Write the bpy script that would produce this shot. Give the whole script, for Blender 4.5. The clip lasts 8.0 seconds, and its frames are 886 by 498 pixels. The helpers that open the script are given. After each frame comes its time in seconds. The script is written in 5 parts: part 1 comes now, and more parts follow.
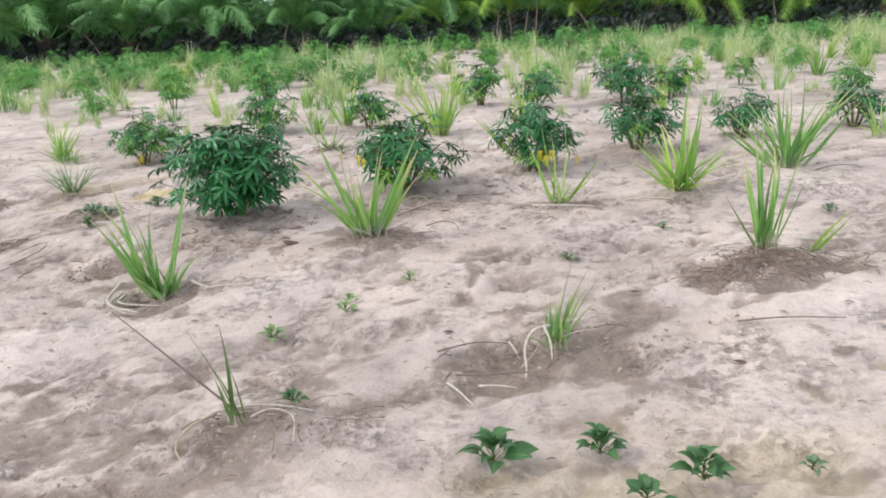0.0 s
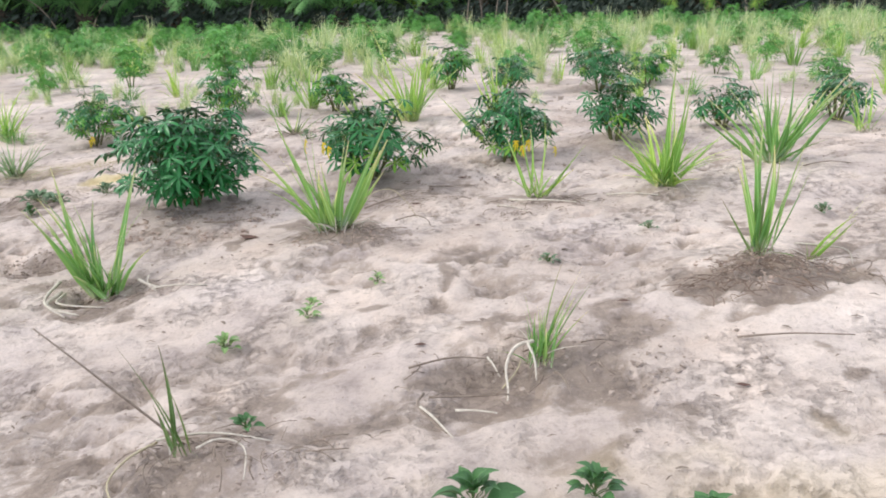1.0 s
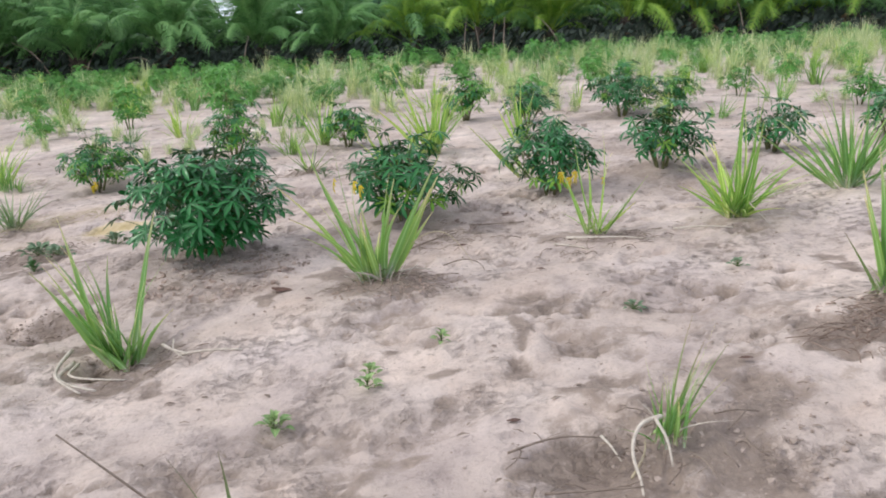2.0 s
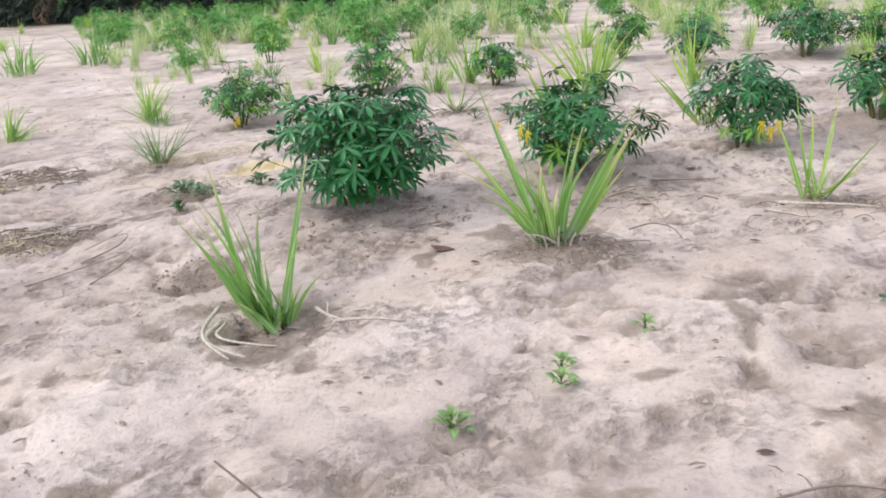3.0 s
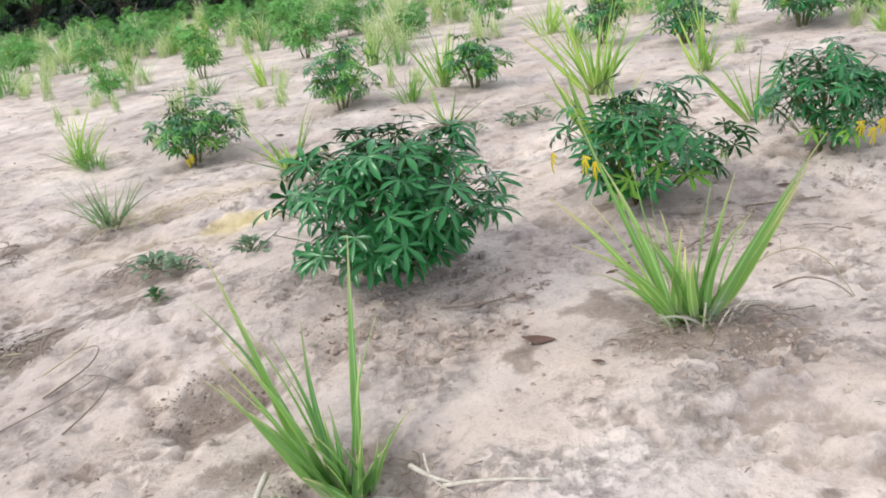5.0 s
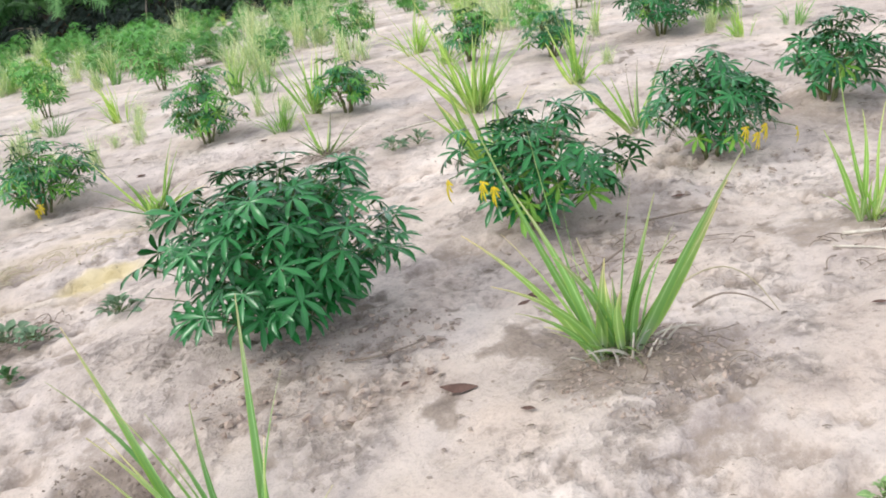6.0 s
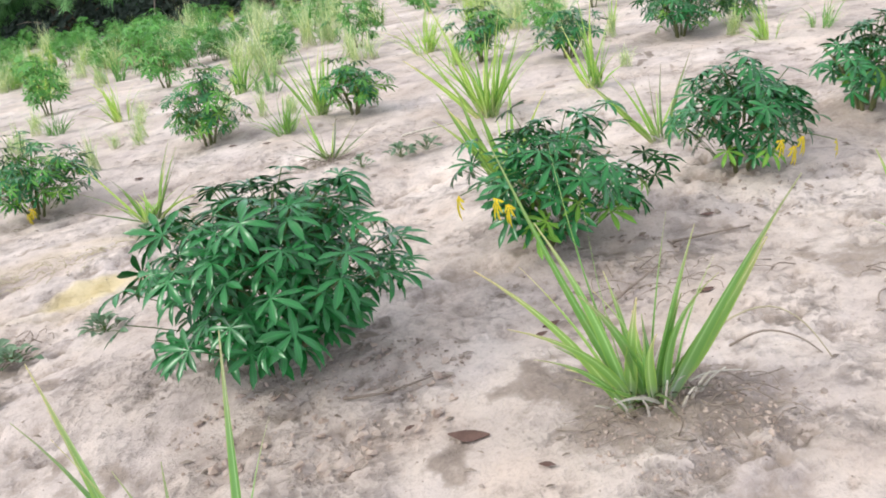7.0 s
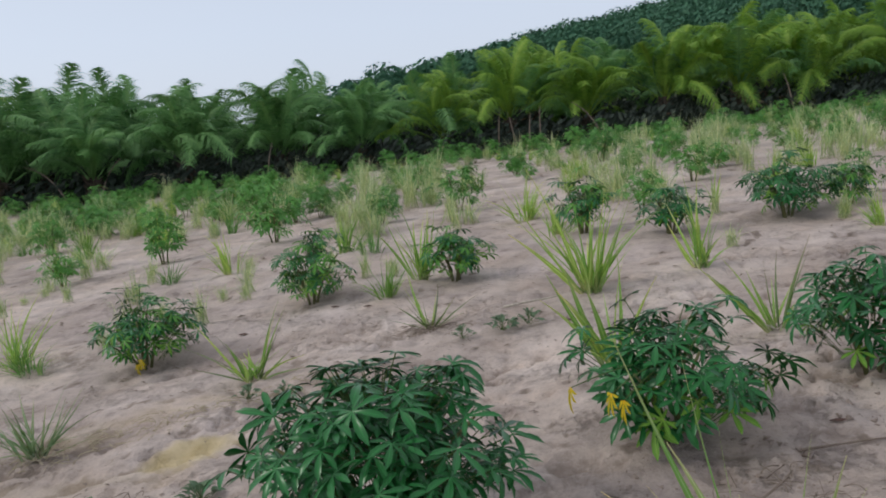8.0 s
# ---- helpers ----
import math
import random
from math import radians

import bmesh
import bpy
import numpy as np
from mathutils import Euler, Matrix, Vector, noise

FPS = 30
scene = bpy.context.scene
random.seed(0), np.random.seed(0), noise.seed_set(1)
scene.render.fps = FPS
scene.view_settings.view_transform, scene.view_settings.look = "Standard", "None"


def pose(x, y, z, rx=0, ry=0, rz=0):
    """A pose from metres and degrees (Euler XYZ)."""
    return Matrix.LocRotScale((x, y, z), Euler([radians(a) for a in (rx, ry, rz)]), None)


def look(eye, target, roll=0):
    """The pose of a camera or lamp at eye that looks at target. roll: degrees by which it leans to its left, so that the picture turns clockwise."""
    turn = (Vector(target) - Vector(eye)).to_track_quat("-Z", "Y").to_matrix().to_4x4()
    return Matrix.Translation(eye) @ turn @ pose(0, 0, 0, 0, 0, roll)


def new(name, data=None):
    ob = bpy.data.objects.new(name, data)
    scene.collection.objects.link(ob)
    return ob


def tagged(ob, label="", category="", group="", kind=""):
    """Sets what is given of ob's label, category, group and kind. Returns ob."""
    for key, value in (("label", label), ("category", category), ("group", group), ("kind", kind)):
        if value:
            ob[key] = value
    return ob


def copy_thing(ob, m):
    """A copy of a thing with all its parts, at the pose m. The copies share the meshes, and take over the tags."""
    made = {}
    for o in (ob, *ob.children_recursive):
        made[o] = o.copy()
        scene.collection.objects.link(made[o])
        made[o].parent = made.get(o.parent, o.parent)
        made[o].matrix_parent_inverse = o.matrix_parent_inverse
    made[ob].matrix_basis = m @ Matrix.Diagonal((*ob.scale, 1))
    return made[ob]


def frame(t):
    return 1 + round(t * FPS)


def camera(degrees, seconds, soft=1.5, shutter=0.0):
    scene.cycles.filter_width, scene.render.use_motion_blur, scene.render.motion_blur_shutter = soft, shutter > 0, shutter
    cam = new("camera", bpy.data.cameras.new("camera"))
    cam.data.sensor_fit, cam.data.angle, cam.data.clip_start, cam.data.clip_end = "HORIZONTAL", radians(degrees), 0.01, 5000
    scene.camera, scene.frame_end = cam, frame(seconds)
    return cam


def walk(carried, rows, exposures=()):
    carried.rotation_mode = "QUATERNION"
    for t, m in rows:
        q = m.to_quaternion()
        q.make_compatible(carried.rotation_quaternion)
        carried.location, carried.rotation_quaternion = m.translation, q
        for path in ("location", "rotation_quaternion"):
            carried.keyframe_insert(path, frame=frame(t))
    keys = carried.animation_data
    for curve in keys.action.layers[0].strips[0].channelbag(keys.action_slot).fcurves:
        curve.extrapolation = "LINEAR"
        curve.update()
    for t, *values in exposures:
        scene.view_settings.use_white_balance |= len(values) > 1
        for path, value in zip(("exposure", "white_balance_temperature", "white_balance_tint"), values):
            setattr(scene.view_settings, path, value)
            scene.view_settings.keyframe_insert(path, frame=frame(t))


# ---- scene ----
# ---- camera and walk ----
cam = camera(59.0, 8.0, soft=1.85, shutter=0.12)
PATH = [
    (0.0, 0.213, 0.205, 1.375, 72.94, 1.08, 1.98),
    (0.5, 0.202, 0.451, 1.370, 71.15, -0.03, 1.30),
    (1.0, 0.176, 0.543, 1.361, 71.66, -0.22, -0.18),
    (1.2, 0.142, 0.615, 1.346, 72.44, 0.16, -1.43),
    (2.3, -0.238, 1.233, 1.284, 74.03, 2.93, -0.05),
    (2.5, -0.274, 1.352, 1.297, 73.00, 2.94, 2.68),
    (3.0, -0.452, 1.591, 1.223, 69.83, 1.70, 7.95),
    (3.5, -0.723, 1.842, 1.232, 70.12, 2.86, 5.00),
    (4.0, -0.855, 2.097, 1.209, 68.48, 3.13, 5.61),
    (4.2, -0.893, 2.237, 1.243, 68.09, 4.57, 5.64),
    (5.3, -1.236, 2.603, 1.336, 68.73, 6.04, -2.27),
    (5.5, -1.274, 2.655, 1.347, 69.03, 6.39, -5.24),
    (6.0, -1.219, 2.826, 1.314, 68.55, 7.01, -9.01),
    (6.5, -1.163, 2.958, 1.298, 67.76, 6.99, -9.41),
    (7.0, -1.181, 3.117, 1.309, 68.43, 6.59, -8.22),
    (7.5, -1.237, 3.190, 1.373, 76.35, 5.28, -4.69),
    (8.0, -1.263, 3.205, 1.431, 80.35, 5.33, -1.33),
]
walk(cam, [(t, pose(x, y, z, rx, ry, rz)) for t, x, y, z, rx, ry, rz in PATH],
     exposures=[(0.0, -0.02, 6500, 3.3), (1.2, 0.13, 6500, 3.3), (2.5, -0.31, 6500, 7.3), (3.0, 0.08, 6500, 6.3), (3.5, 0.11, 6500, 3.3), (4.2, 0.08, 6500, 3.3), (5.5, 0.19, 6500, 1.3), (6.5, 0.25, 6500, 2.3), (7.0, 0.26, 6500, 2.3), (7.5, 0.18, 6500, 3.3), (8.0, -0.98, 6500, 4.7)])

# ---- world and sun: a bright, hazy overcast afternoon ----
world = bpy.data.worlds.new("hazy_sky")
world.use_nodes = True
scene.world = world
wn, wl = world.node_tree.nodes, world.node_tree.links
wn.clear()
sky = wn.new("ShaderNodeTexSky")
sky.sky_type, sky.sun_disc = "NISHITA", False
sky.sun_elevation, sky.sun_rotation = radians(48), radians(-70)
sky.air_density, sky.dust_density, sky.ozone_density = 1.0, 2.0, 1.0
veil = wn.new("ShaderNodeMix")
veil.data_type = "RGBA"
veil.inputs[0].default_value = 0.66
# thin bright cloud, bluer towards the horizon
where, axes = wn.new("ShaderNodeTexCoord"), wn.new("ShaderNodeSeparateXYZ")
cloud = wn.new("ShaderNodeValToRGB")
cloud.color_ramp.elements[0].position, cloud.color_ramp.elements[0].color = 0.12, (0.705, 0.755, 0.935, 1)
cloud.color_ramp.elements[1].position, cloud.color_ramp.elements[1].color = 0.55, (0.610, 0.620, 0.700, 1)
glow = wn.new("ShaderNodeMix")
glow.data_type, glow.blend_type = "RGBA", "MULTIPLY"
glow.inputs[0].default_value = 1.0
glow.inputs[7].default_value = (20, 20, 20, 1)
wl.new(where.outputs["Generated"], axes.inputs[0])
wl.new(axes.outputs["Z"], cloud.inputs["Fac"])
wl.new(cloud.outputs["Color"], glow.inputs[6])
wl.new(glow.outputs[2], veil.inputs[7])
back = wn.new("ShaderNodeBackground")
back.inputs["Strength"].default_value = 0.12
wout = wn.new("ShaderNodeOutputWorld")
wl.new(sky.outputs["Color"], veil.inputs[6])
wl.new(veil.outputs[2], back.inputs["Color"])
wl.new(back.outputs["Background"], wout.inputs["Surface"])
sun = new("sun", bpy.data.lights.new("sun", "SUN"))
sun.data.energy, sun.data.angle, sun.data.color = 1.7, radians(9), (1.0, 0.95, 0.88)
sun.matrix_world = look((-9, 4.5, 7.5), (0, 6, 0))

# ---- materials ----
def material(name, rough=0.8, spec=0.3):
    m = bpy.data.materials.new(name)
    m.use_nodes = True
    b = m.node_tree.nodes["Principled BSDF"]
    b.inputs["Roughness"].default_value = rough
    b.inputs["Specular IOR Level"].default_value = spec
    return m, m.node_tree.nodes, m.node_tree.links, b


def ramp(n, stops):
    r = n.new("ShaderNodeValToRGB")
    while len(r.color_ramp.elements) < len(stops):
        r.color_ramp.elements.new(0.5)
    for e, (p, c) in zip(r.color_ramp.elements, stops):
        e.position, e.color = p, (*c, 1)
    return r


def tex(n, l, scale, detail=4, rough=0.55, kind="Object"):
    c = n.new("ShaderNodeTexCoord")
    t = n.new("ShaderNodeTexNoise")
    t.inputs["Scale"].default_value, t.inputs["Detail"].default_value, t.inputs["Roughness"].default_value = scale, detail, rough
    l.new(c.outputs[kind], t.inputs["Vector"])
    return t


def blend(n, l, a, b, f, mode="MIX"):
    x = n.new("ShaderNodeMix")
    x.data_type, x.blend_type = "RGBA", mode
    for sock, v in ((x.inputs[0], f), (x.inputs[6], a), (x.inputs[7], b)):
        if isinstance(v, bpy.types.NodeSocket):
            l.new(v, sock)
        else:
            sock.default_value = v if isinstance(v, float) else (*v, 1)
    return x.outputs[2]


def soil_material():
    m, n, l, b = material("sandy_soil", 0.92, 0.15)
    big, mid, fine = tex(n, l, 0.9, 5), tex(n, l, 5.5, 6, 0.62), tex(n, l, 55, 5, 0.7)
    r1 = ramp(n, [(0.30, (0.418, 0.344, 0.306)), (0.48, (0.545, 0.456, 0.409)), (0.66, (0.682, 0.584, 0.532))])
    l.new(big.outputs["Fac"], r1.inputs["Fac"])
    # peach-coloured sand and greyer, mauve silt
    hue = tex(n, l, 1.7, 5, 0.6)
    rh = ramp(n, [(0.36, (0.945, 0.935, 0.955)), (0.5, (1, 0.992, 0.985)), (0.64, (1.03, 0.995, 0.965))])
    l.new(hue.outputs["Fac"], rh.inputs["Fac"])
    toned = blend(n, l, r1.outputs["Color"], rh.outputs["Color"], 1.0, "MULTIPLY")
    # low places of the bump darkened: cavity shade in the colour
    r2 = ramp(n, [(0.28, (0.50, 0.48, 0.48)), (0.44, (0.93, 0.92, 0.92)), (0.62, (1.12, 1.11, 1.10))])
    l.new(mid.outputs["Fac"], r2.inputs["Fac"])
    c = blend(n, l, toned, r2.outputs["Color"], 0.7, "MULTIPLY")
    r3 = ramp(n, [(0.30, (0.66, 0.64, 0.63)), (0.48, (1, 1, 1)), (0.75, (1.08, 1.07, 1.06))])
    l.new(fine.outputs["Fac"], r3.inputs["Fac"])
    c = blend(n, l, c, r3.outputs["Color"], 0.6, "MULTIPLY")
    # broken, crumbly places: dark little holes between the crumbs, their shade mixed into the colour
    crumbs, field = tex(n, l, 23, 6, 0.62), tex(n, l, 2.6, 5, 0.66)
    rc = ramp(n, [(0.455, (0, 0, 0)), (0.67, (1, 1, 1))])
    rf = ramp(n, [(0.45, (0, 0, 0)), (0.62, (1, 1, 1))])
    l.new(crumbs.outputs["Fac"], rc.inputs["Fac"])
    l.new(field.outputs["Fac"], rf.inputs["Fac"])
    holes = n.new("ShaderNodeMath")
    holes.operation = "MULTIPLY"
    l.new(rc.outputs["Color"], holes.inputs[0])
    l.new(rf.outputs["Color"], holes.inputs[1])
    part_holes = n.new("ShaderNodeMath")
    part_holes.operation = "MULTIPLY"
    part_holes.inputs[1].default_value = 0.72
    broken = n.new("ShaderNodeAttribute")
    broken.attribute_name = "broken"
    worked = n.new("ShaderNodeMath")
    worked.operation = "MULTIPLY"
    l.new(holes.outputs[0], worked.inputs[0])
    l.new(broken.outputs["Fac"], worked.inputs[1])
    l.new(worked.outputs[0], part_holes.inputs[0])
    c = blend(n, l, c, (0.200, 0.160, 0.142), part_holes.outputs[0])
    # darker humus round the planted clumps, and the shade of old holes and pits painted in
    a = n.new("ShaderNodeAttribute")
    a.attribute_name = "humus_shade"
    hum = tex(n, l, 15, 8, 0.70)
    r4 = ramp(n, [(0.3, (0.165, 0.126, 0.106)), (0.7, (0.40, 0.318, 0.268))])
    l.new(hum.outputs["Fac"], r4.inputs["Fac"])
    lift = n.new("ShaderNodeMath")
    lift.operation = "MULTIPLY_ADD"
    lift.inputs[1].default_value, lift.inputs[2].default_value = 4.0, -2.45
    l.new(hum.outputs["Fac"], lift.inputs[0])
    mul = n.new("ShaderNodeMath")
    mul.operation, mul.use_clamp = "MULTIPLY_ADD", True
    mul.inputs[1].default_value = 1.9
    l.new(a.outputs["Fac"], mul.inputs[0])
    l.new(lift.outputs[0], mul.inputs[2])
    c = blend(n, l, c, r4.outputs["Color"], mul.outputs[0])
    # spilt yellow sand
    a3 = n.new("ShaderNodeAttribute")
    a3.attribute_name = "ochre"
    r5 = ramp(n, [(0.3, (0.50, 0.385, 0.20)), (0.7, (0.70, 0.57, 0.36))])
    l.new(mid.outputs["Fac"], r5.inputs["Fac"])
    c = blend(n, l, c, r5.outputs["Color"], a3.outputs["Fac"])
    # leaf litter and low weeds under the trees, with the palms' shade painted into the colour
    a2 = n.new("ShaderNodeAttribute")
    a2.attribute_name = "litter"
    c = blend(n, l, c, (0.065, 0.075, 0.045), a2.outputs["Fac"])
    l.new(c, b.inputs["Base Color"])
    add = n.new("ShaderNodeMath")
    add.operation = "MULTIPLY_ADD"
    add.inputs[1].default_value = 0.35
    l.new(fine.outputs["Fac"], add.inputs[0])
    l.new(mid.outputs["Fac"], add.inputs[2])
    bump = n.new("ShaderNodeBump")
    bump.inputs["Strength"].default_value, bump.inputs["Distance"].default_value = 0.8, 0.03
    sunk = n.new("ShaderNodeMath")
    sunk.operation = "MULTIPLY_ADD"
    sunk.inputs[1].default_value = -0.7
    l.new(holes.outputs[0], sunk.inputs[0])
    l.new(add.outputs[0], sunk.inputs[2])
    l.new(sunk.outputs[0], bump.inputs["Height"])
    l.new(bump.outputs["Normal"], b.inputs["Normal"])
    return m


def leaf_material(name, dark, light, rough=0.45, spec=0.45, grain=30, through_light=0.12):
    m, n, l, b = material(name, rough, spec)
    info, geo = n.new("ShaderNodeObjectInfo"), n.new("ShaderNodeNewGeometry")
    add = n.new("ShaderNodeMath")
    add.operation = "ADD"
    l.new(info.outputs["Random"], add.inputs[0])
    l.new(geo.outputs["Random Per Island"], add.inputs[1])
    nz = tex(n, l, grain, 3)
    mad = n.new("ShaderNodeMath")
    mad.operation = "MULTIPLY_ADD"
    mad.inputs[1].default_value = 0.45
    l.new(add.outputs[0], mad.inputs[0])
    l.new(nz.outputs["Fac"], mad.inputs[2])
    r = ramp(n, [(0.45, dark), (1.0, light)])
    l.new(mad.outputs[0], r.inputs["Fac"])
    # paler veins where the lobes meet
    at = n.new("ShaderNodeAttribute")
    at.attribute_name = "along"
    vein = ramp(n, [(0.0, (0.35, 0.35, 0.35)), (0.22, (0, 0, 0))])
    l.new(at.outputs["Fac"], vein.inputs["Fac"])
    rib = n.new("ShaderNodeAttribute")
    rib.attribute_name = "across"
    ribs = ramp(n, [(0.0, (1.7, 1.45, 1.6)), (0.16, (1, 1, 1)), (1.0, (0.88, 0.9, 0.9))])
    l.new(rib.outputs["Fac"], ribs.inputs["Fac"])
    ribbed = blend(n, l, r.outputs["Color"], ribs.outputs["Color"], 1.0, "MULTIPLY")
    c = blend(n, l, ribbed, (light[0] * 2.6, light[1] * 1.7, light[2] * 2.2), vein.outputs["Color"])
    l.new(c, b.inputs["Base Color"])
    tr = n.new("ShaderNodeBsdfTranslucent")
    l.new(c, tr.inputs["Color"])
    mix = n.new("ShaderNodeMixShader")
    mix.inputs[0].default_value = through_light
    l.new(b.outputs[0], mix.inputs[1])
    l.new(tr.outputs[0], mix.inputs[2])
    l.new(mix.outputs[0], n["Material Output"].inputs["Surface"])
    return m


def blade_material(name, base, middle, tip, dry=0.15):
    m, n, l, b = material(name, 0.5, 0.4)
    a = n.new("ShaderNodeAttribute")
    a.attribute_name = "along"
    info, geo = n.new("ShaderNodeObjectInfo"), n.new("ShaderNodeNewGeometry")
    r = ramp(n, [(0.0, base), (0.22, middle), (0.62, middle), (1.0, tip)])
    l.new(a.outputs["Fac"], r.inputs["Fac"])
    add = n.new("ShaderNodeMath")
    add.operation = "ADD"
    l.new(info.outputs["Random"], add.inputs[0])
    l.new(geo.outputs["Random Per Island"], add.inputs[1])
    half = n.new("ShaderNodeMath")
    half.operation = "MULTIPLY"
    half.inputs[1].default_value = 0.5
    l.new(add.outputs[0], half.inputs[0])
    r2 = ramp(n, [(0.2, (0.42, 0.56, 0.42)), (0.5, (0.96, 0.98, 0.96)), (0.82, (1.5, 1.25, 1.2))])
    l.new(half.outputs[0], r2.inputs["Fac"])
    c = blend(n, l, r.outputs["Color"], r2.outputs["Color"], 1.0, "MULTIPLY")
    # a pale keel, a green blade and yellowish edges
    rib = n.new("ShaderNodeAttribute")
    rib.attribute_name = "across"
    ribs = ramp(n, [(0.0, (1.65, 1.42, 2.1)), (0.22, (0.92, 0.97, 0.95)), (0.7, (0.78, 0.88, 0.78)), (1.0, (1.2, 1.07, 0.84))])
    l.new(rib.outputs["Fac"], ribs.inputs["Fac"])
    c = blend(n, l, c, ribs.outputs["Color"], 1.0, "MULTIPLY")
    nz = tex(n, l, 18, 4)
    r3 = ramp(n, [(0.55, (0, 0, 0)), (0.8, (1, 1, 1))])
    l.new(nz.outputs["Fac"], r3.inputs["Fac"])
    k = n.new("ShaderNodeMath")
    k.operation = "MULTIPLY"
    k.inputs[1].default_value = dry
    l.new(r3.outputs["Color"], k.inputs[0])
    c = blend(n, l, c, (0.42, 0.34, 0.16), k.outputs[0])
    l.new(c, b.inputs["Base Color"])
    tr = n.new("ShaderNodeBsdfTranslucent")
    l.new(c, tr.inputs["Color"])
    mix = n.new("ShaderNodeMixShader")
    mix.inputs[0].default_value = 0.32
    l.new(b.outputs[0], mix.inputs[1])
    l.new(tr.outputs[0], mix.inputs[2])
    l.new(mix.outputs[0], n["Material Output"].inputs["Surface"])
    return m


def grain_material(name, dark, light, scale=20, rough=0.85, bump=0.3):
    m, n, l, b = material(name, rough, 0.2)
    nz, info = tex(n, l, scale, 5, 0.65), n.new("ShaderNodeObjectInfo")
    geo = n.new("ShaderNodeNewGeometry")
    add = n.new("ShaderNodeMath")
    add.operation = "MULTIPLY_ADD"
    add.inputs[1].default_value = 0.3
    l.new(geo.outputs["Random Per Island"], add.inputs[0])
    l.new(nz.outputs["Fac"], add.inputs[2])
    r = ramp(n, [(0.35, dark), (0.95, light)])
    l.new(add.outputs[0], r.inputs["Fac"])
    l.new(r.outputs["Color"], b.inputs["Base Color"])
    bp = n.new("ShaderNodeBump")
    bp.inputs["Strength"].default_value, bp.inputs["Distance"].default_value = bump, 0.004
    l.new(nz.outputs["Fac"], bp.inputs["Height"])
    l.new(bp.outputs["Normal"], b.inputs["Normal"])
    return m


SOIL = soil_material()
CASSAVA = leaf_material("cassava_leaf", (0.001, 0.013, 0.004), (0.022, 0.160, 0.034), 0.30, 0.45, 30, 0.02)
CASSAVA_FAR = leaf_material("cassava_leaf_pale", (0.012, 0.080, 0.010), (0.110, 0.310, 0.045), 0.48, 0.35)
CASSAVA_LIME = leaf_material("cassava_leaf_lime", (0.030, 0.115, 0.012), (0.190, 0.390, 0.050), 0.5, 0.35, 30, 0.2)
# lighter leaf for the far crowns, with distance haze in its colour
CASSAVA_HAZED = leaf_material("cassava_leaf_hazed", (0.018, 0.100, 0.018), (0.130, 0.360, 0.064), 0.45, 0.35, 30, 0.12)
YELLOW = leaf_material("yellow_leaf", (0.36, 0.30, 0.02), (0.72, 0.56, 0.03), 0.55, 0.3)
SPROUT_PALE = leaf_material("pale_seedling_leaf", (0.070, 0.165, 0.050), (0.270, 0.400, 0.150), 0.5, 0.4, 40)
BLADE_DULL = blade_material("dull_grass_blade", (0.30, 0.34, 0.18), (0.165, 0.255, 0.085), (0.26, 0.21, 0.14), 0.4)
SPROUT = leaf_material("seedling_leaf", (0.012, 0.052, 0.014), (0.080, 0.185, 0.060), 0.5, 0.4, 40)
WEED = leaf_material("weed_leaf", (0.055, 0.115, 0.060), (0.170, 0.255, 0.145), 0.6, 0.3, 40)
STEM = grain_material("green_stem", (0.07, 0.10, 0.035), (0.22, 0.20, 0.10), 40)
PETIOLE = grain_material("petiole", (0.05, 0.11, 0.03), (0.14, 0.19, 0.06), 40, 0.6)
BLADE = blade_material("grass_blade", (0.50, 0.55, 0.38), (0.245, 0.445, 0.130), (0.60, 0.56, 0.30))
BLADE_FAN = blade_material("light_grass_blade", (0.46, 0.50, 0.38), (0.310, 0.515, 0.150), (0.62, 0.57, 0.30), 0.25)
BLADE_GREY = blade_material("grey_grass_blade", (0.42, 0.46, 0.32), (0.290, 0.410, 0.210), (0.44, 0.45, 0.30), 0.3)
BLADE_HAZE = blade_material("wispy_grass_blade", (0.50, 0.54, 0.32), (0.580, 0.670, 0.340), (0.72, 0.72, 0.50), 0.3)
BLADE_PALE = blade_material("pale_grass_blade", (0.48, 0.53, 0.28), (0.350, 0.550, 0.125), (0.58, 0.60, 0.25), 0.3)
STRAW = grain_material("dry_straw", (0.34, 0.28, 0.23), (0.74, 0.67, 0.58), 45)
TWIG = grain_material("grey_twig", (0.13, 0.095, 0.075), (0.34, 0.27, 0.22), 25)
ROOT = grain_material("dry_root", (0.13, 0.088, 0.068), (0.33, 0.245, 0.195), 25)
DEAD = grain_material("dead_leaf", (0.06, 0.035, 0.03), (0.17, 0.10, 0.08), 25)
CLOD = grain_material("soil_clod", (0.24, 0.185, 0.155), (0.45, 0.365, 0.315), 30)
STRAW_DULL = grain_material("dull_straw", (0.36, 0.30, 0.20), (0.58, 0.50, 0.35), 25)
FROND = leaf_material("palm_frond", (0.026, 0.102, 0.030), (0.160, 0.350, 0.104), 0.5, 0.35, 1.2, 0.22)
FROND_LIGHT = leaf_material("young_palm_frond", (0.070, 0.190, 0.020), (0.250, 0.430, 0.060), 0.5, 0.35, 1.2, 0.3)
FROND_DRY = grain_material("dry_frond", (0.10, 0.060, 0.038), (0.30, 0.19, 0.125), 3)
TRUNK = grain_material("palm_trunk", (0.035, 0.028, 0.022), (0.13, 0.10, 0.075), 9, 0.9, 0.8)
# the palms' shade is part of this dark leaf colour
SCRUB_SHADED = leaf_material("scrub_leaf_shaded", (0.016, 0.027, 0.023), (0.056, 0.072, 0.056), 0.7, 0.2, 2.0, 0.05)
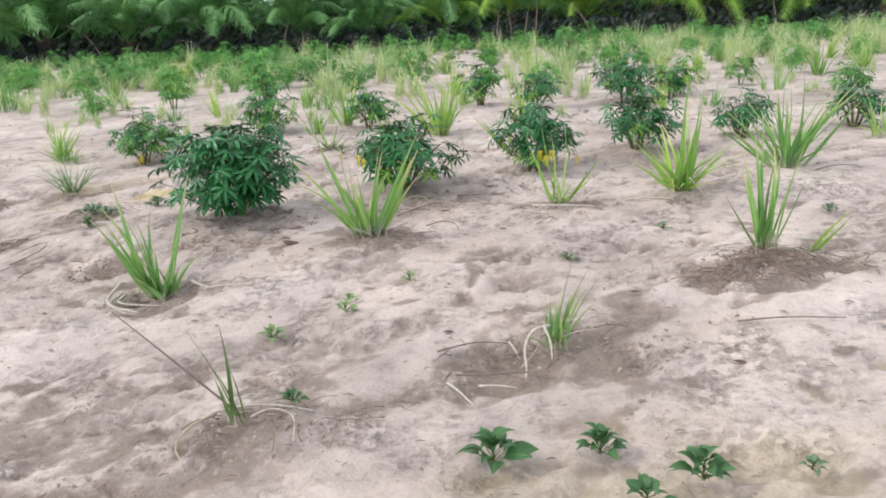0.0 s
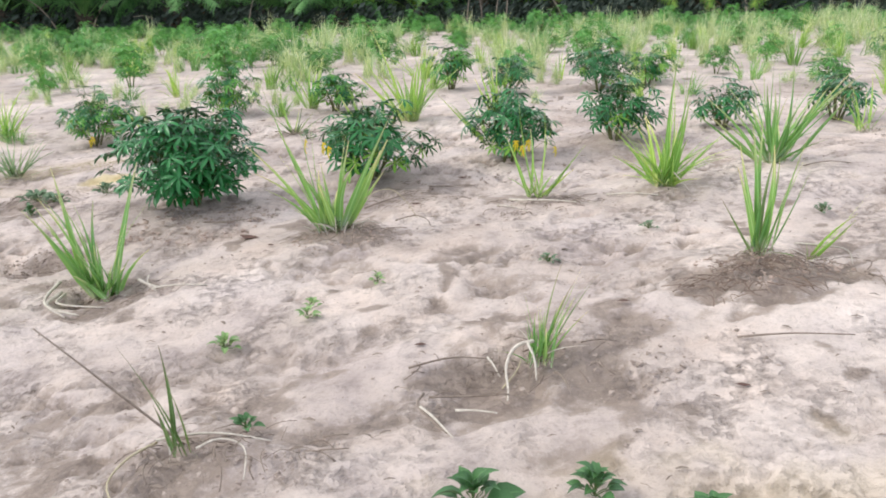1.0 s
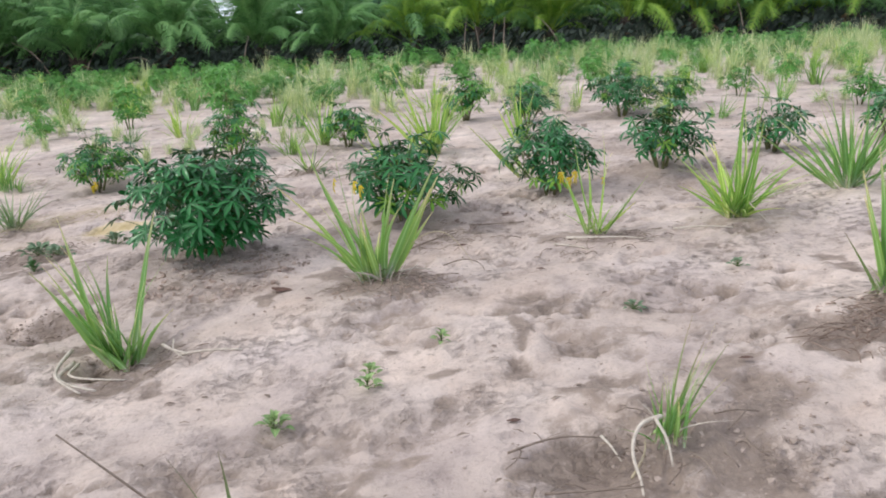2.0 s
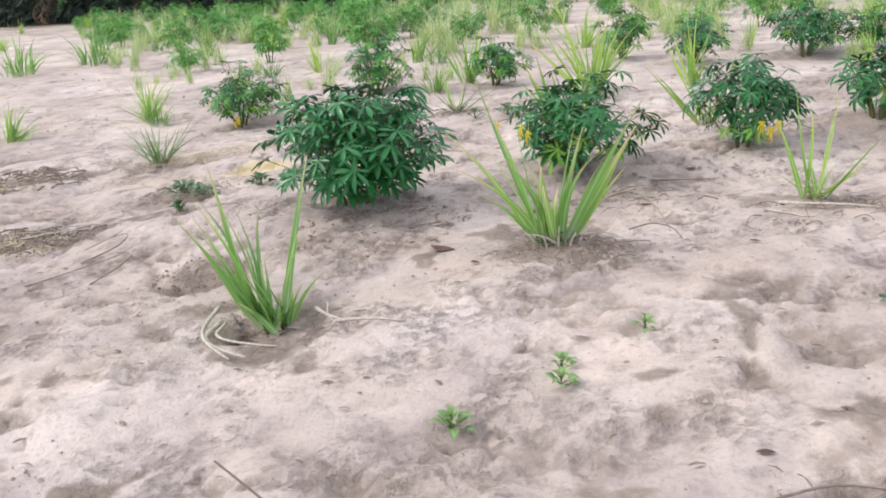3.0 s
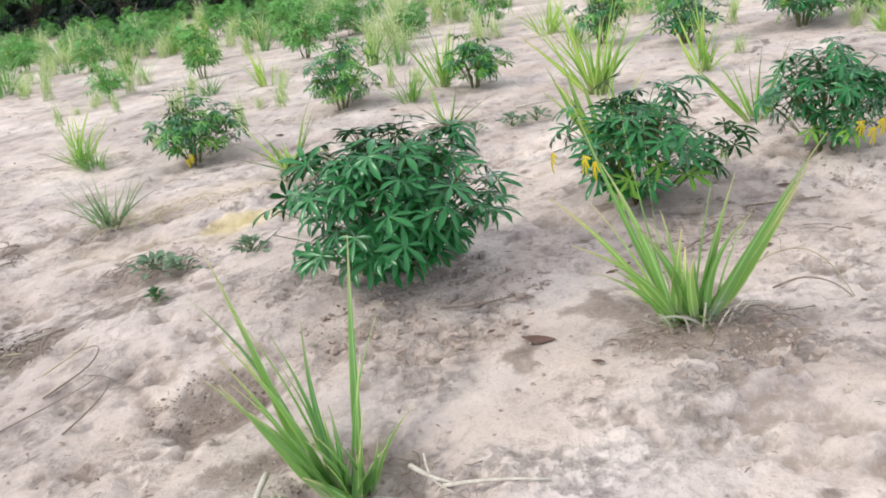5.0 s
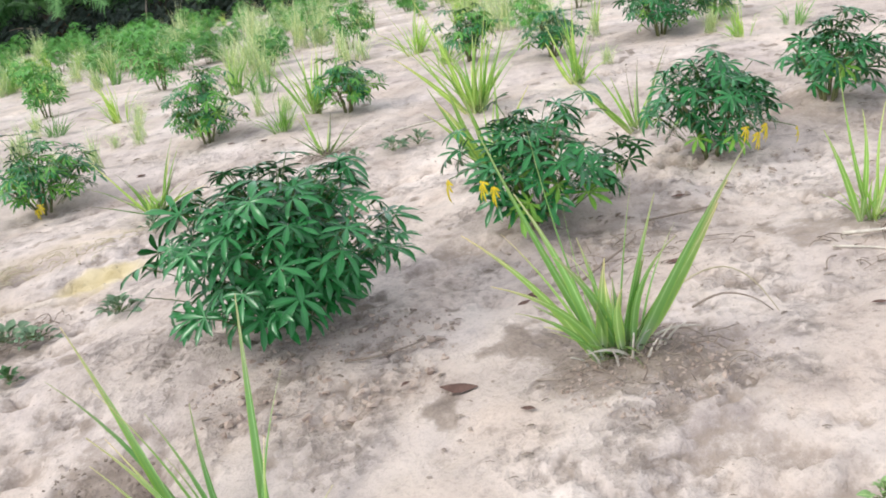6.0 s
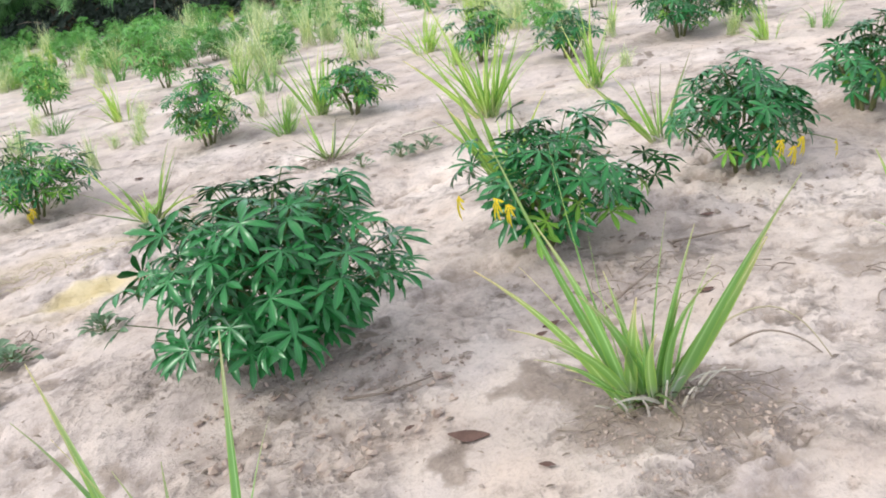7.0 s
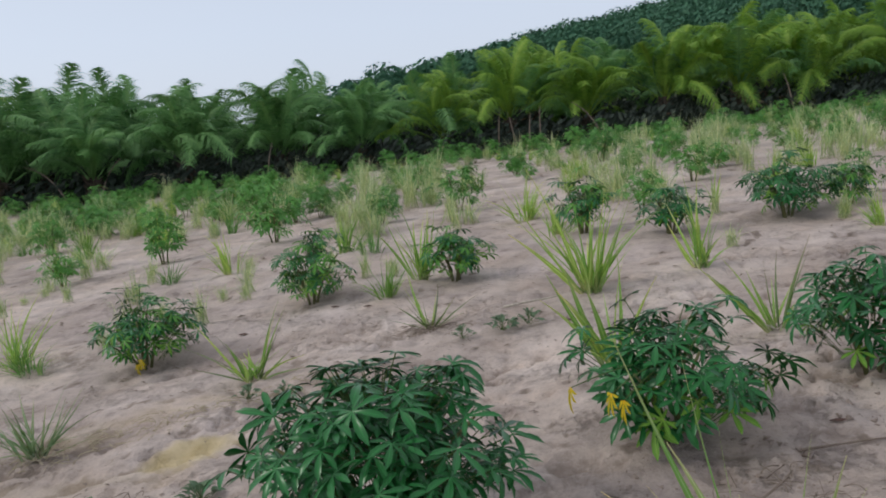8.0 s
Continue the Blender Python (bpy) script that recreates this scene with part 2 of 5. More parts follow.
# bluish leaf colour that carries the hill's distance haze
FOREST = leaf_material("forest_leaf", (0.036, 0.115, 0.070), (0.100, 0.225, 0.130), 0.7, 0.2, 0.5, 0.15)


# ---- mesh helpers ----
class Geo:
    """Collects points and faces, then becomes one mesh."""

    def __init__(self):
        self.v, self.f, self.a, self.b = [], [], [], []

    def add(self, verts, faces, along=None, across=None):
        o = len(self.v)
        self.v.extend([tuple(p) for p in verts])
        self.f.extend([tuple(i + o for i in q) for q in faces])
        self.a.extend(along if along is not None else [0.5] * len(verts))
        self.b.extend(across if across is not None else [0.5] * len(verts))

    def mesh(self, name, mat, smooth=True):
        m = bpy.data.meshes.new(name)
        m.from_pydata(self.v, [], self.f)
        m.materials.append(mat)
        at = m.attributes.new("along", "FLOAT", "POINT")
        at.data.foreach_set("value", self.a)
        m.attributes.new("across", "FLOAT", "POINT").data.foreach_set("value", self.b)
        m.polygons.foreach_set("use_smooth", [smooth] * len(m.polygons))
        m.update()
        return m


def part(name, mesh, parent, m=None, label=""):
    ob = new(name, mesh)
    ob.parent = parent
    if m is not None:
        ob.matrix_local = m
    return tagged(ob, label)


def thing(name, x, y, label, category, group="", kind="", turn=0.0, size=1.0, sink=0.0):
    ob = new(name)
    ob.empty_display_size = 0.1
    ob.matrix_world = Matrix.Translation((x, y, height(x, y) - sink)) @ Matrix.Rotation(turn, 4, "Z") @ Matrix.Scale(size, 4)
    return tagged(ob, label, category, group, kind)


def tube(g, pts, radii, sides=5):
    """A round stick along pts."""
    pts = [Vector(p) for p in pts]
    vs, fs, al = [], [], []
    for i, p in enumerate(pts):
        d = (pts[min(i + 1, len(pts) - 1)] - pts[max(i - 1, 0)]).normalized()
        u = d.orthogonal().normalized() if abs(d.z) > 0.9 else d.cross(Vector((0, 0, 1))).normalized()
        w = d.cross(u)
        r = radii[i] if isinstance(radii, (list, tuple)) else radii
        for k in range(sides):
            c = 2 * math.pi * k / sides
            vs.append(p + (u * math.cos(c) + w * math.sin(c)) * r)
            al.append(i / (len(pts) - 1))
    for i in range(len(pts) - 1):
        for k in range(sides):
            j = (k + 1) % sides
            fs.append((i * sides + k, i * sides + j, (i + 1) * sides + j, (i + 1) * sides + k))
    fs.append(tuple(range(sides))[::-1])
    fs.append(tuple((len(pts) - 1) * sides + k for k in range(sides)))
    g.add(vs, fs, al)


def bezier(a, b, c, n):
    a, b, c = Vector(a), Vector(b), Vector(c)
    return [a * (1 - t) ** 2 + b * 2 * t * (1 - t) + c * t * t for t in [i / n for i in range(n + 1)]]


def ribbon(g, pts, width, fold=0.35, side=None, shape=None):
    """A folded blade along pts: a keel and two raised edges."""
    n = len(pts) - 1
    vs, fs, al = [], [], []
    for i, p in enumerate(pts):
        t = i / n
        d = (pts[min(i + 1, n)] - pts[max(i - 1, 0)]).normalized()
        s = Vector(side) if side is not None else Vector((-d.y, d.x, 0))
        s = s - d * s.dot(d)
        s = s.normalized() if s.length > 1e-4 else d.orthogonal().normalized()
        up = s.cross(d)
        w = width * (shape(t) if shape else min(1.0, 0.42 + 2.3 * t) * (0.08 + 0.92 * (1 - min(1.0, t * 1.04) ** 1.35)))
        w = max(w, width * 0.03)
        vs += [p - s * w + up * w * fold, p, p + s * w + up * w * fold]
        al += [t, t, t]
    for i in range(n):
        o = 3 * i
        fs += [(o, o + 1, o + 4, o + 3), (o + 1, o + 2, o + 5, o + 4)]
    g.add(vs, fs, al, [1.0, 0.0, 1.0] * (n + 1))


# ---- the ground ----
def lattice(ix, iy, seed):
    h = (ix * 374761393 + iy * 668265263 + seed * 974711) & 0x7FFFFFFF
    h = ((h ^ (h >> 13)) * 1274126177) & 0x7FFFFFFF
    return ((h ^ (h >> 16)) & 0xFFFF) / 65535.0


def vnoise(x, y, seed=0):
    """Smooth noise from -0.5 to 0.5 on a turned lattice, one unit wide."""
    a = 0.5 + seed * 1.3
    x, y = x * math.cos(a) - y * math.sin(a) + seed * 17.3, x * math.sin(a) + y * math.cos(a) - seed * 9.1
    ix, iy = np.floor(x).astype(np.int64), np.floor(y).astype(np.int64)
    fx, fy = x - ix, y - iy
    fx, fy = fx * fx * (3 - 2 * fx), fy * fy * (3 - 2 * fy)
    a, b = lattice(ix, iy, seed), lattice(ix + 1, iy, seed)
    c, d = lattice(ix, iy + 1, seed), lattice(ix + 1, iy + 1, seed)
    return (a + (b - a) * fx) * (1 - fy) + (c + (d - c) * fx) * fy - 0.5


def smooth(t):
    t = np.clip(t, 0, 1)
    return t * t * (3 - 2 * t)


# planted clumps, bushes and hollows near the walk: x, y, radius of the worked soil, height of its mound, darkness
# (humus, in the hollows also painted shade)
MOUNDS = [(-1.45, 5.72, 0.55, 0.07, 0.15), (-0.25, 6.45, 0.45, 0.06, 0.05), (0.77, 6.70, 0.45, 0.05, 0.15), (1.65, 7.06, 0.4, 0.05, 0.3),
          (-1.62, 4.36, 0.26, -0.03, 0.75), (-0.58, 2.68, 0.36, 0.03, 0.80), (-0.40, 4.98, 0.28, 0.05, 0.8), (0.86, 5.44, 0.3, 0.02, 0.6),
          (0.60, 3.18, 0.28, 0.03, 0.8), (1.60, 3.76, 0.36, 0.085, 0.85), (1.64, 5.51, 0.3, 0.03, 0.4),
          (-2.20, 5.05, 0.22, -0.06, 0.7), (-1.76, 4.40, 0.09, -0.06, 0.9), (0.36, 3.14, 0.15, -0.05, 0.8)]
# dark soil spots, and hollows with their shade painted in
STAINS_AND_SHADE = [(1.75, 3.60, 0.45, 0.11, 0.95), (-1.76, 4.42, 0.12, 0.08, 1.0), (-1.62, 4.22, 0.25, 0.06, 0.7), (-4.62, 7.10, 0.55, 0.16, 0.85), (-3.62, 5.76, 0.50, 0.16, 0.9), (-5.3, 8.0, 0.4, 0.12, 0.7), (-2.18, 5.02, 0.30, 0.16, 0.9), (0.34, 3.20, 0.18, 0.08, 0.9), (0.16, 3.85, 0.05, 0.10, 0.9), (0.36, 4.46, 0.12, 0.06, 0.8), (0.40, 3.98, 0.16, 0.06, 0.6), (1.16, 4.46, 0.10, 0.05, 0.8), (1.45, 3.70, 0.25, 0.14, 0.6), (-0.50, 3.46, 0.35, 0.07, 0.36), (-0.19, 3.46, 0.3, 0.07, 0.36), (-1.1, 2.94, 0.3, 0.12, 0.35), (-3.6, 5.80, 0.35, 0.12, 0.7), (-2.22, 5.12, 0.20, 0.11, 0.55), (-3.15, 7.05, 0.40, 0.05, 0.7),
          (-4.62, 7.44, 0.35, 0.12, 0.6), (0.28, 4.56, 0.10, 0.07, 0.8), (0.20, 4.02, 0.04, 0.09, 0.8), (0.39, 3.92, 0.09, 0.05, 0.7), (0.60, 3.82, 0.06, 0.06, 0.7), (0.55, 2.62, 0.12, 0.06, 0.5),
          (0.86, 3.28, 0.30, 0.14, 0.75), (-0.16, 2.86, 0.42, 0.13, 0.75), (-1.96, 4.62, 0.20, 0.13, 0.85), (-0.14, 4.95, 0.20, 0.12, 0.5),
          (2.02, 4.05, 0.32, 0.15, 0.8), (0.28, 2.98, 0.34, 0.12, 0.85), (-1.22, 2.25, 0.45, 0.28, 0.9), (0.27, 2.33, 0.13, 0.07, 0.62), (0.61, 2.36, 0.13, 0.06, 0.6), (0.88, 2.17, 0.16, 0.07, 0.62), (1.30, 2.18, 0.26, 0.06, 0.75), (0.30, 2.84, 0.26, 0.06, 0.6), (0.70, 3.08, 0.26, 0.06, 0.7), (-3.0, 6.55, 0.40, 0.16, 0.6),
          (1.05, 4.45, 0.25, 0.08, 0.45), (-2.75, 5.3, 0.25, 0.12, 0.5), (0.60, 2.22, 0.50, 0.10, 0.36), (1.10, 2.26, 0.35, 0.10, 0.40), (-1.48, 2.80, 0.35, 0.30, 0.75), (-0.52, 2.48, 0.34, 0.10, 0.62),
          (1.62, 3.46, 0.36, 0.09, 0.7), (1.98, 3.84, 0.34, 0.10, 0.8), (-3.66, 7.50, 0.45, 0.12, 0.6), (-1.34, 8.82, 0.32, 0.10, 0.7), (-2.50, 8.30, 0.32, 0.10, 0.6), (-4.75, 9.50, 0.5, 0.14, 0.6), (0.80, 2.98, 0.26, 0.07, 0.5), (0.48, 3.30, 0.36, 0.05, 0.6)]

OCHRE = (-2.71, 7.22)  # where yellow sand was spilt
TAN = [(0.62, 2.16, 0.60, 0.16, 0.30), (0.30, 2.28, 0.25, 0.12, 0.28), (1.15, 2.35, 0.4, 0.12, 0.28), (-3.1, 7.0, 0.4, 0.08, 0.16),
       (-3.50, 7.62, 0.16, 0.06, 0.22), (-3.24, 7.76, 0.16, 0.05, 0.22), (-3.00, 7.86, 0.16, 0.05, 0.22), (-2.78, 8.00, 0.15, 0.06, 0.2)]

CLEAN = [(-0.35, 5.75, 0.55), (-0.85, 5.15, 0.40), (0.15, 5.95, 0.45)]  # smooth pale sand


def height(x, y):
    """The field's surface; takes numbers or arrays."""
    single = np.isscalar(x)
    x, y = np.atleast_1d(np.asarray(x, float)), np.atleast_1d(np.asarray(y, float))
    z = (0.096 - 0.07 * (1 - np.exp(-np.maximum(y - 5, 0) / 8))) * 60 * np.tanh(x / 60)
    near = np.exp(-np.maximum(np.hypot(x, y - 4) - 8, 0) / 8)
    rows = np.sin((y - 0.32 * x - 2.4) * 2 * math.pi / 2.05)
    z = z + 0.018 * rows * np.exp(-np.maximum(y - 20, 0))
    z = z + near * (0.07 * vnoise(x * 0.8, y * 0.8, 1) + 0.045 * vnoise(x * 2.3, y * 2.3, 2) + 0.022 * vnoise(x * 5.5, y * 5.5, 3))
    for mx, my, r, h, _ in MOUNDS:
        z = z + h * np.exp(-((x - mx) ** 2 + (y - my) ** 2) / (r * r))
    hill = smooth((y - 48) / 85) * smooth((x + 20) / 24) * (3.4 + 0.15 * (np.clip(x, -20, 160) + 5))
    z = z + hill * smooth((700 - np.hypot(x, y)) / 300)
    return float(z[0]) if single else z


def build_ground():
    def steps(a, b, fine, far, grow):
        out = list(np.arange(a, b, fine))
        s, v = fine, out[-1]
        while v < far:
            s *= grow
            v += s
            out.append(v)
        return out
    right = steps(0.0, 3.2, 0.024, 900, 1.055)
    xs = np.array([-v for v in right[::-1]][:-1] + right) - 0.4
    ys = steps(1.2, 7.5, 0.024, 1500, 1.03)
    ys = np.array([-1400, -700, -350, -180, -90, -45, -24, -14, -9, -6.5, -5, -4, -3.3, -2.8, -2.4] + list(np.arange(-2.1, 1.19, 0.06)) + ys)
    X, Y = np.meshgrid(xs, ys)
    Z = height(X.ravel(), Y.ravel()).reshape(X.shape)
    near = np.exp(-np.maximum(np.hypot(X, Y - 4.5) - 5, 0) / 3) * smooth((Y + 1.0) / 2.0)
    crumb = vnoise(X * 14, Y * 14, 4) * 0.5 + vnoise(X * 31, Y * 31, 5) * 0.32
    patchy = smooth(0.42 + vnoise(X * 1.5, Y * 1.5, 6) * 0.9 + vnoise(X * 3.7, Y * 3.7, 7) * 0.7 + vnoise(X * 8.3, Y * 8.3, 14) * 0.4)
    for sx, sy, r in CLEAN:
        patchy = patchy * (1 - 0.85 * np.exp(-((X - sx) ** 2 + (Y - sy) ** 2) / (r * r)))
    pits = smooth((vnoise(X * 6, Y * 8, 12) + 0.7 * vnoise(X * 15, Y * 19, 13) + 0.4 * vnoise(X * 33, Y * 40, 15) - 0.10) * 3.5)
    Z += near * (crumb * (0.013 + 0.040 * patchy) - 0.042 * pits * (0.2 + 0.8 * patchy))
    # trodden hollows with a raised rim
    rng = np.random.default_rng(5)
    humus_shade = np.zeros_like(Z)
    for _ in range(70):
        hx, hy = rng.uniform(-3.6, 3.2), rng.uniform(1.6, 9.0)
        a, rx, ry = rng.uniform(0, math.pi), rng.uniform(0.05, 0.12), rng.uniform(0.03, 0.06)
        u = (X - hx) * math.cos(a) + (Y - hy) * math.sin(a)
        w = -(X - hx) * math.sin(a) + (Y - hy) * math.cos(a)
        q = (u / rx) ** 2 + (w / ry) ** 2
        Z += (-0.030 * np.exp(-q * 1.2) + 0.014 * np.exp(-(np.sqrt(q) - 1.5) ** 2 * 4)) * rng.uniform(0.5, 1.1)
        # each hollow's shade goes into the colour mask
        humus_shade = np.maximum(humus_shade, 0.2 * np.exp(-q))
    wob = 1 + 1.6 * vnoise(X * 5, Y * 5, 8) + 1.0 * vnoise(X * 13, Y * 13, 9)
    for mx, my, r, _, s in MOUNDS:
        humus_shade = np.maximum(humus_shade, s * smooth(1.25 - 0.85 * np.hypot(X - mx, Y - my) / r * wob))
    for sx, sy, rx, ry, s in STAINS_AND_SHADE:
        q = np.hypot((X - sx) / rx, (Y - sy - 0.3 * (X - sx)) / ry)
        humus_shade = np.maximum(humus_shade, s * smooth(1.2 - 0.72 * q * wob))
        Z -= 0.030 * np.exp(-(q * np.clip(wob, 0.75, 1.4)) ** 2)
    # crumbly patches of dark soil, pits darkened further as if shaded
    humus_shade = np.maximum(humus_shade, near * (0.24 * patchy + (0.06 + 0.40 * patchy) * pits))
    q = np.hypot((X - OCHRE[0]) / 0.22, (Y - OCHRE[1] - 0.35 * (X - OCHRE[0])) / 0.15)
    ochre = 0.95 * smooth(1.7 - 1.2 * q * (0.75 + 0.25 * wob))
    # browner, damper sand round the seedlings
    for sx, sy, rx, ry, k in TAN:
        q = np.hypot((X - sx) / rx, (Y - sy) / ry)
        ochre = np.maximum(ochre, k * smooth(1.2 - 0.6 * q * (0.3 + 0.7 * np.clip(wob, 0.2, 2))))
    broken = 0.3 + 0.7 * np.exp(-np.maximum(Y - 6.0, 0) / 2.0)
    # ground from the palms onward, darkened to carry their shade
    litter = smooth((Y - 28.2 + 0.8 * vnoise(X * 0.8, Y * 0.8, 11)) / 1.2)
    nx, ny = len(xs), len(ys)
    idx = np.arange(nx * ny).reshape(ny, nx)
    quads = np.stack([idx[:-1, :-1], idx[:-1, 1:], idx[1:, 1:], idx[1:, :-1]], -1).reshape(-1, 4)
    m = bpy.data.meshes.new("ground")
    m.vertices.add(nx * ny)
    m.vertices.foreach_set("co", np.stack([X, Y, Z], -1).ravel())
    m.loops.add(quads.size)
    m.loops.foreach_set("vertex_index", quads.ravel())
    m.polygons.add(len(quads))
    m.polygons.foreach_set("loop_start", np.arange(0, quads.size, 4))
    m.polygons.foreach_set("use_smooth", [True] * len(quads))
    m.update(calc_edges=True)
    for name, v in (("humus_shade", humus_shade), ("litter", litter), ("ochre", ochre), ("broken", broken)):
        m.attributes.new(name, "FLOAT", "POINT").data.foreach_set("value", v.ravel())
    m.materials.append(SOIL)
    tagged(new("ground", m), "pale sandy field soil, trodden and crumbly with darker humus spots and painted shade in its hollows", "ground", kind="structure")


build_ground()


# ---- cassava ----
def lobe_leaf(g, size, rng, rich=True, lobes=7, m=None, fan=1.0):
    """A palmate leaf: lance-shaped lobes round one joint, drooping."""
    m = m or Matrix.Identity(4)
    spread = rng.uniform(112, 140) * fan
    droop = rng.uniform(0.15, 0.85)
    for k in range(lobes):
        u = (k / (lobes - 1)) * 2 - 1
        a = radians(u * spread + rng.uniform(-6, 6))
        length = size * (1.0 - 0.42 * abs(u) ** 1.6) * rng.uniform(0.9, 1.08)
        d = Vector((math.sin(a), math.cos(a), 0))
        n = 4 if rich else 2
        pts = []
        for i in range(n + 1):
            t = i / n
            p = d * (length * t * (1 - 0.12 * droop * t)) + Vector((0, 0, length * (0.10 * t - droop * 0.62 * t * t)))
            pts.append(m @ p)
        side = (m.to_3x3() @ Vector((d.y, -d.x, 0))).normalized()
        ribbon(g, pts, length * rng.uniform(0.100, 0.128), 0.42, side,
               lambda t: max(0.10, math.sin(math.pi * min(1, t ** 1.35 * 0.97)) ** 0.8) if t < 0.99 else 0.03)


rng0 = random.Random(11)
LEAVES = []
for i in range(7):
    g = Geo()
    lobe_leaf(g, 1.0, rng0, True, 7 if i else 5)
    LEAVES.append(g.mesh("leaf", CASSAVA))
LEAVES_PALE = []
for i in range(5):
    g = Geo()
    lobe_leaf(g, 1.0, rng0, True, 7)
    LEAVES_PALE.append(g.mesh("leaf", CASSAVA_FAR))
LEAVES_LIME = []
for i in range(4):
    g = Geo()
    lobe_leaf(g, 1.0, rng0, True, 7)
    LEAVES_LIME.append(g.mesh("leaf", CASSAVA_LIME))
LEAVES_YELLOW = []
for i in range(2):
    g = Geo()
    lobe_leaf(g, 1.0, rng0, True, 6, None, 0.62)
    LEAVES_YELLOW.append(g.mesh("leaf", YELLOW))


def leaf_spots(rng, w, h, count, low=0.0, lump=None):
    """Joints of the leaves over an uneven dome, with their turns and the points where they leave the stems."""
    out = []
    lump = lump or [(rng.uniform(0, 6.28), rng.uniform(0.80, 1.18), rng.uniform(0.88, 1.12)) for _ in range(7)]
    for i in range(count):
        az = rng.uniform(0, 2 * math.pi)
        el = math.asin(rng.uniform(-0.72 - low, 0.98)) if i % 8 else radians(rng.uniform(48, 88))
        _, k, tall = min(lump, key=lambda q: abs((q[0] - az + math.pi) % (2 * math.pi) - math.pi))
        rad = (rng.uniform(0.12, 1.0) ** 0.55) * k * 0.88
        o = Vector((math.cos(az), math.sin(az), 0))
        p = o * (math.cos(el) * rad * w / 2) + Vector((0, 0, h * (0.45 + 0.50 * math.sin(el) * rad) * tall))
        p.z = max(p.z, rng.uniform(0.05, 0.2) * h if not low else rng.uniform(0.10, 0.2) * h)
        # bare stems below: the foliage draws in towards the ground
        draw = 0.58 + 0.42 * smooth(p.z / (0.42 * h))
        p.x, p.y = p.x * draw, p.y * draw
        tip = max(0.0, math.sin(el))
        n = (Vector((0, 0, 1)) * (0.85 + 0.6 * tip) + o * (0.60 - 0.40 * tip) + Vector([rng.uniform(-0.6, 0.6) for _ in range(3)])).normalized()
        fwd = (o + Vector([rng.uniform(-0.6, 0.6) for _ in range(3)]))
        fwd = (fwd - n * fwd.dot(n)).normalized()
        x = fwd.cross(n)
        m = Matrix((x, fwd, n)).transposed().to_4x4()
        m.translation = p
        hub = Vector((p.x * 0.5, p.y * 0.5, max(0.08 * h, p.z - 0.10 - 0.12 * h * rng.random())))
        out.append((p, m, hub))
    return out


def stems(rng, w, h, count):
    res = []
    for i in range(count):
        a = 2 * math.pi * i / count + rng.uniform(-0.4, 0.4)
        r = w * rng.uniform(0.16, 0.34)
        top = Vector((math.cos(a) * r, math.sin(a) * r, h * rng.uniform(0.5, 0.72)))
        pts = bezier((math.cos(a) * 0.03, math.sin(a) * 0.03, -0.04), (top.x * 0.35, top.y * 0.35, top.z * 0.55), top, 6)
        g = Geo()
        tube(g, pts, [0.013 - 0.0013 * k for k in range(7)], 6)
        res.append(g.mesh("stem", STEM))
    return res


def stalk_mesh():
    """A thin curved stalk hanging from a leaf's joint, one unit thick and long, to be scaled across and along."""
    g = Geo()
    line = bezier((0, 0, 0), (0, 6, -0.5), (0, 0, -1), 3)
    vs, fs = [], []
    for i, p in enumerate(line):
        for k in range(4):
            c = math.pi * (0.25 + k / 2)
            vs.append((p.x + math.cos(c), p.y + math.sin(c), p.z))
    for i in range(3):
        for k in range(4):
            j = (k + 1) % 4
            fs.append((i * 4 + k, i * 4 + j, (i + 1) * 4 + j, (i + 1) * 4 + k))
    g.add(vs, fs)
    return g.mesh("petiole", PETIOLE)


STALK = stalk_mesh()


def petiole(leaf, m, joint, hub, radius=0.0022):
    """The stalk of one leaf, from its joint to the stem, as a part of the leaf."""
    d = hub - joint
    q = (-d).to_track_quat("Z", "Y").to_matrix().to_4x4()
    w = Matrix.Translation(joint) @ q @ Matrix.Diagonal((radius, radius, d.length, 1))
    part("petiole", STALK, leaf, m.inverted() @ w)


def cassava(x, y, w, h, leaves, size, seed, label, yellow=(), pale=False, low=0.0, lump=None):
    """A bush with every leaf as a part of its own."""
    rng = random.Random(seed)
    plant = thing("cassava_plant", x, y, label, "cassava plant", "cassava rows")
    for s in stems(rng, w, h, 5 if w > 0.6 else 3):
        part("stem", s, plant)
    for p, m, hub in leaf_spots(rng, w, h, leaves, low, lump):
        k = size * rng.uniform(0.72, 1.15)
        # the older leaves low on the plant turn lime green
        old = rng.random() < (0.42 - 0.8 * p.z / h if not low else 0.0) + (0.04 if pale else 0.0)
        m = m @ Matrix.Diagonal((k, k, k, 1))
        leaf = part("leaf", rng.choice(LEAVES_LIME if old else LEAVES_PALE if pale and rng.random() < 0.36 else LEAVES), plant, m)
        petiole(leaf, m, p, hub)
    for dx, dy, dz in yellow:
        p = Vector((dx, dy, dz))
        out = Vector((dx, dy, 0)).normalized()
        m = Matrix((out.cross(Vector((out.x, out.y, 0.5)).normalized()), Vector((out.x * 0.3, out.y * 0.3, -1)).normalized(), out)).transposed().to_4x4()
        m.translation = p
        k = size * rng.uniform(0.8, 0.95)
        m = m @ Matrix.Diagonal((k, k, k, 1))
        leaf = part("leaf", rng.choice(LEAVES_YELLOW), plant, m, "drooping yellow leaf")
        petiole(leaf, m, p, Vector((dx * 0.4, dy * 0.4, dz + 0.05)))
    return plant


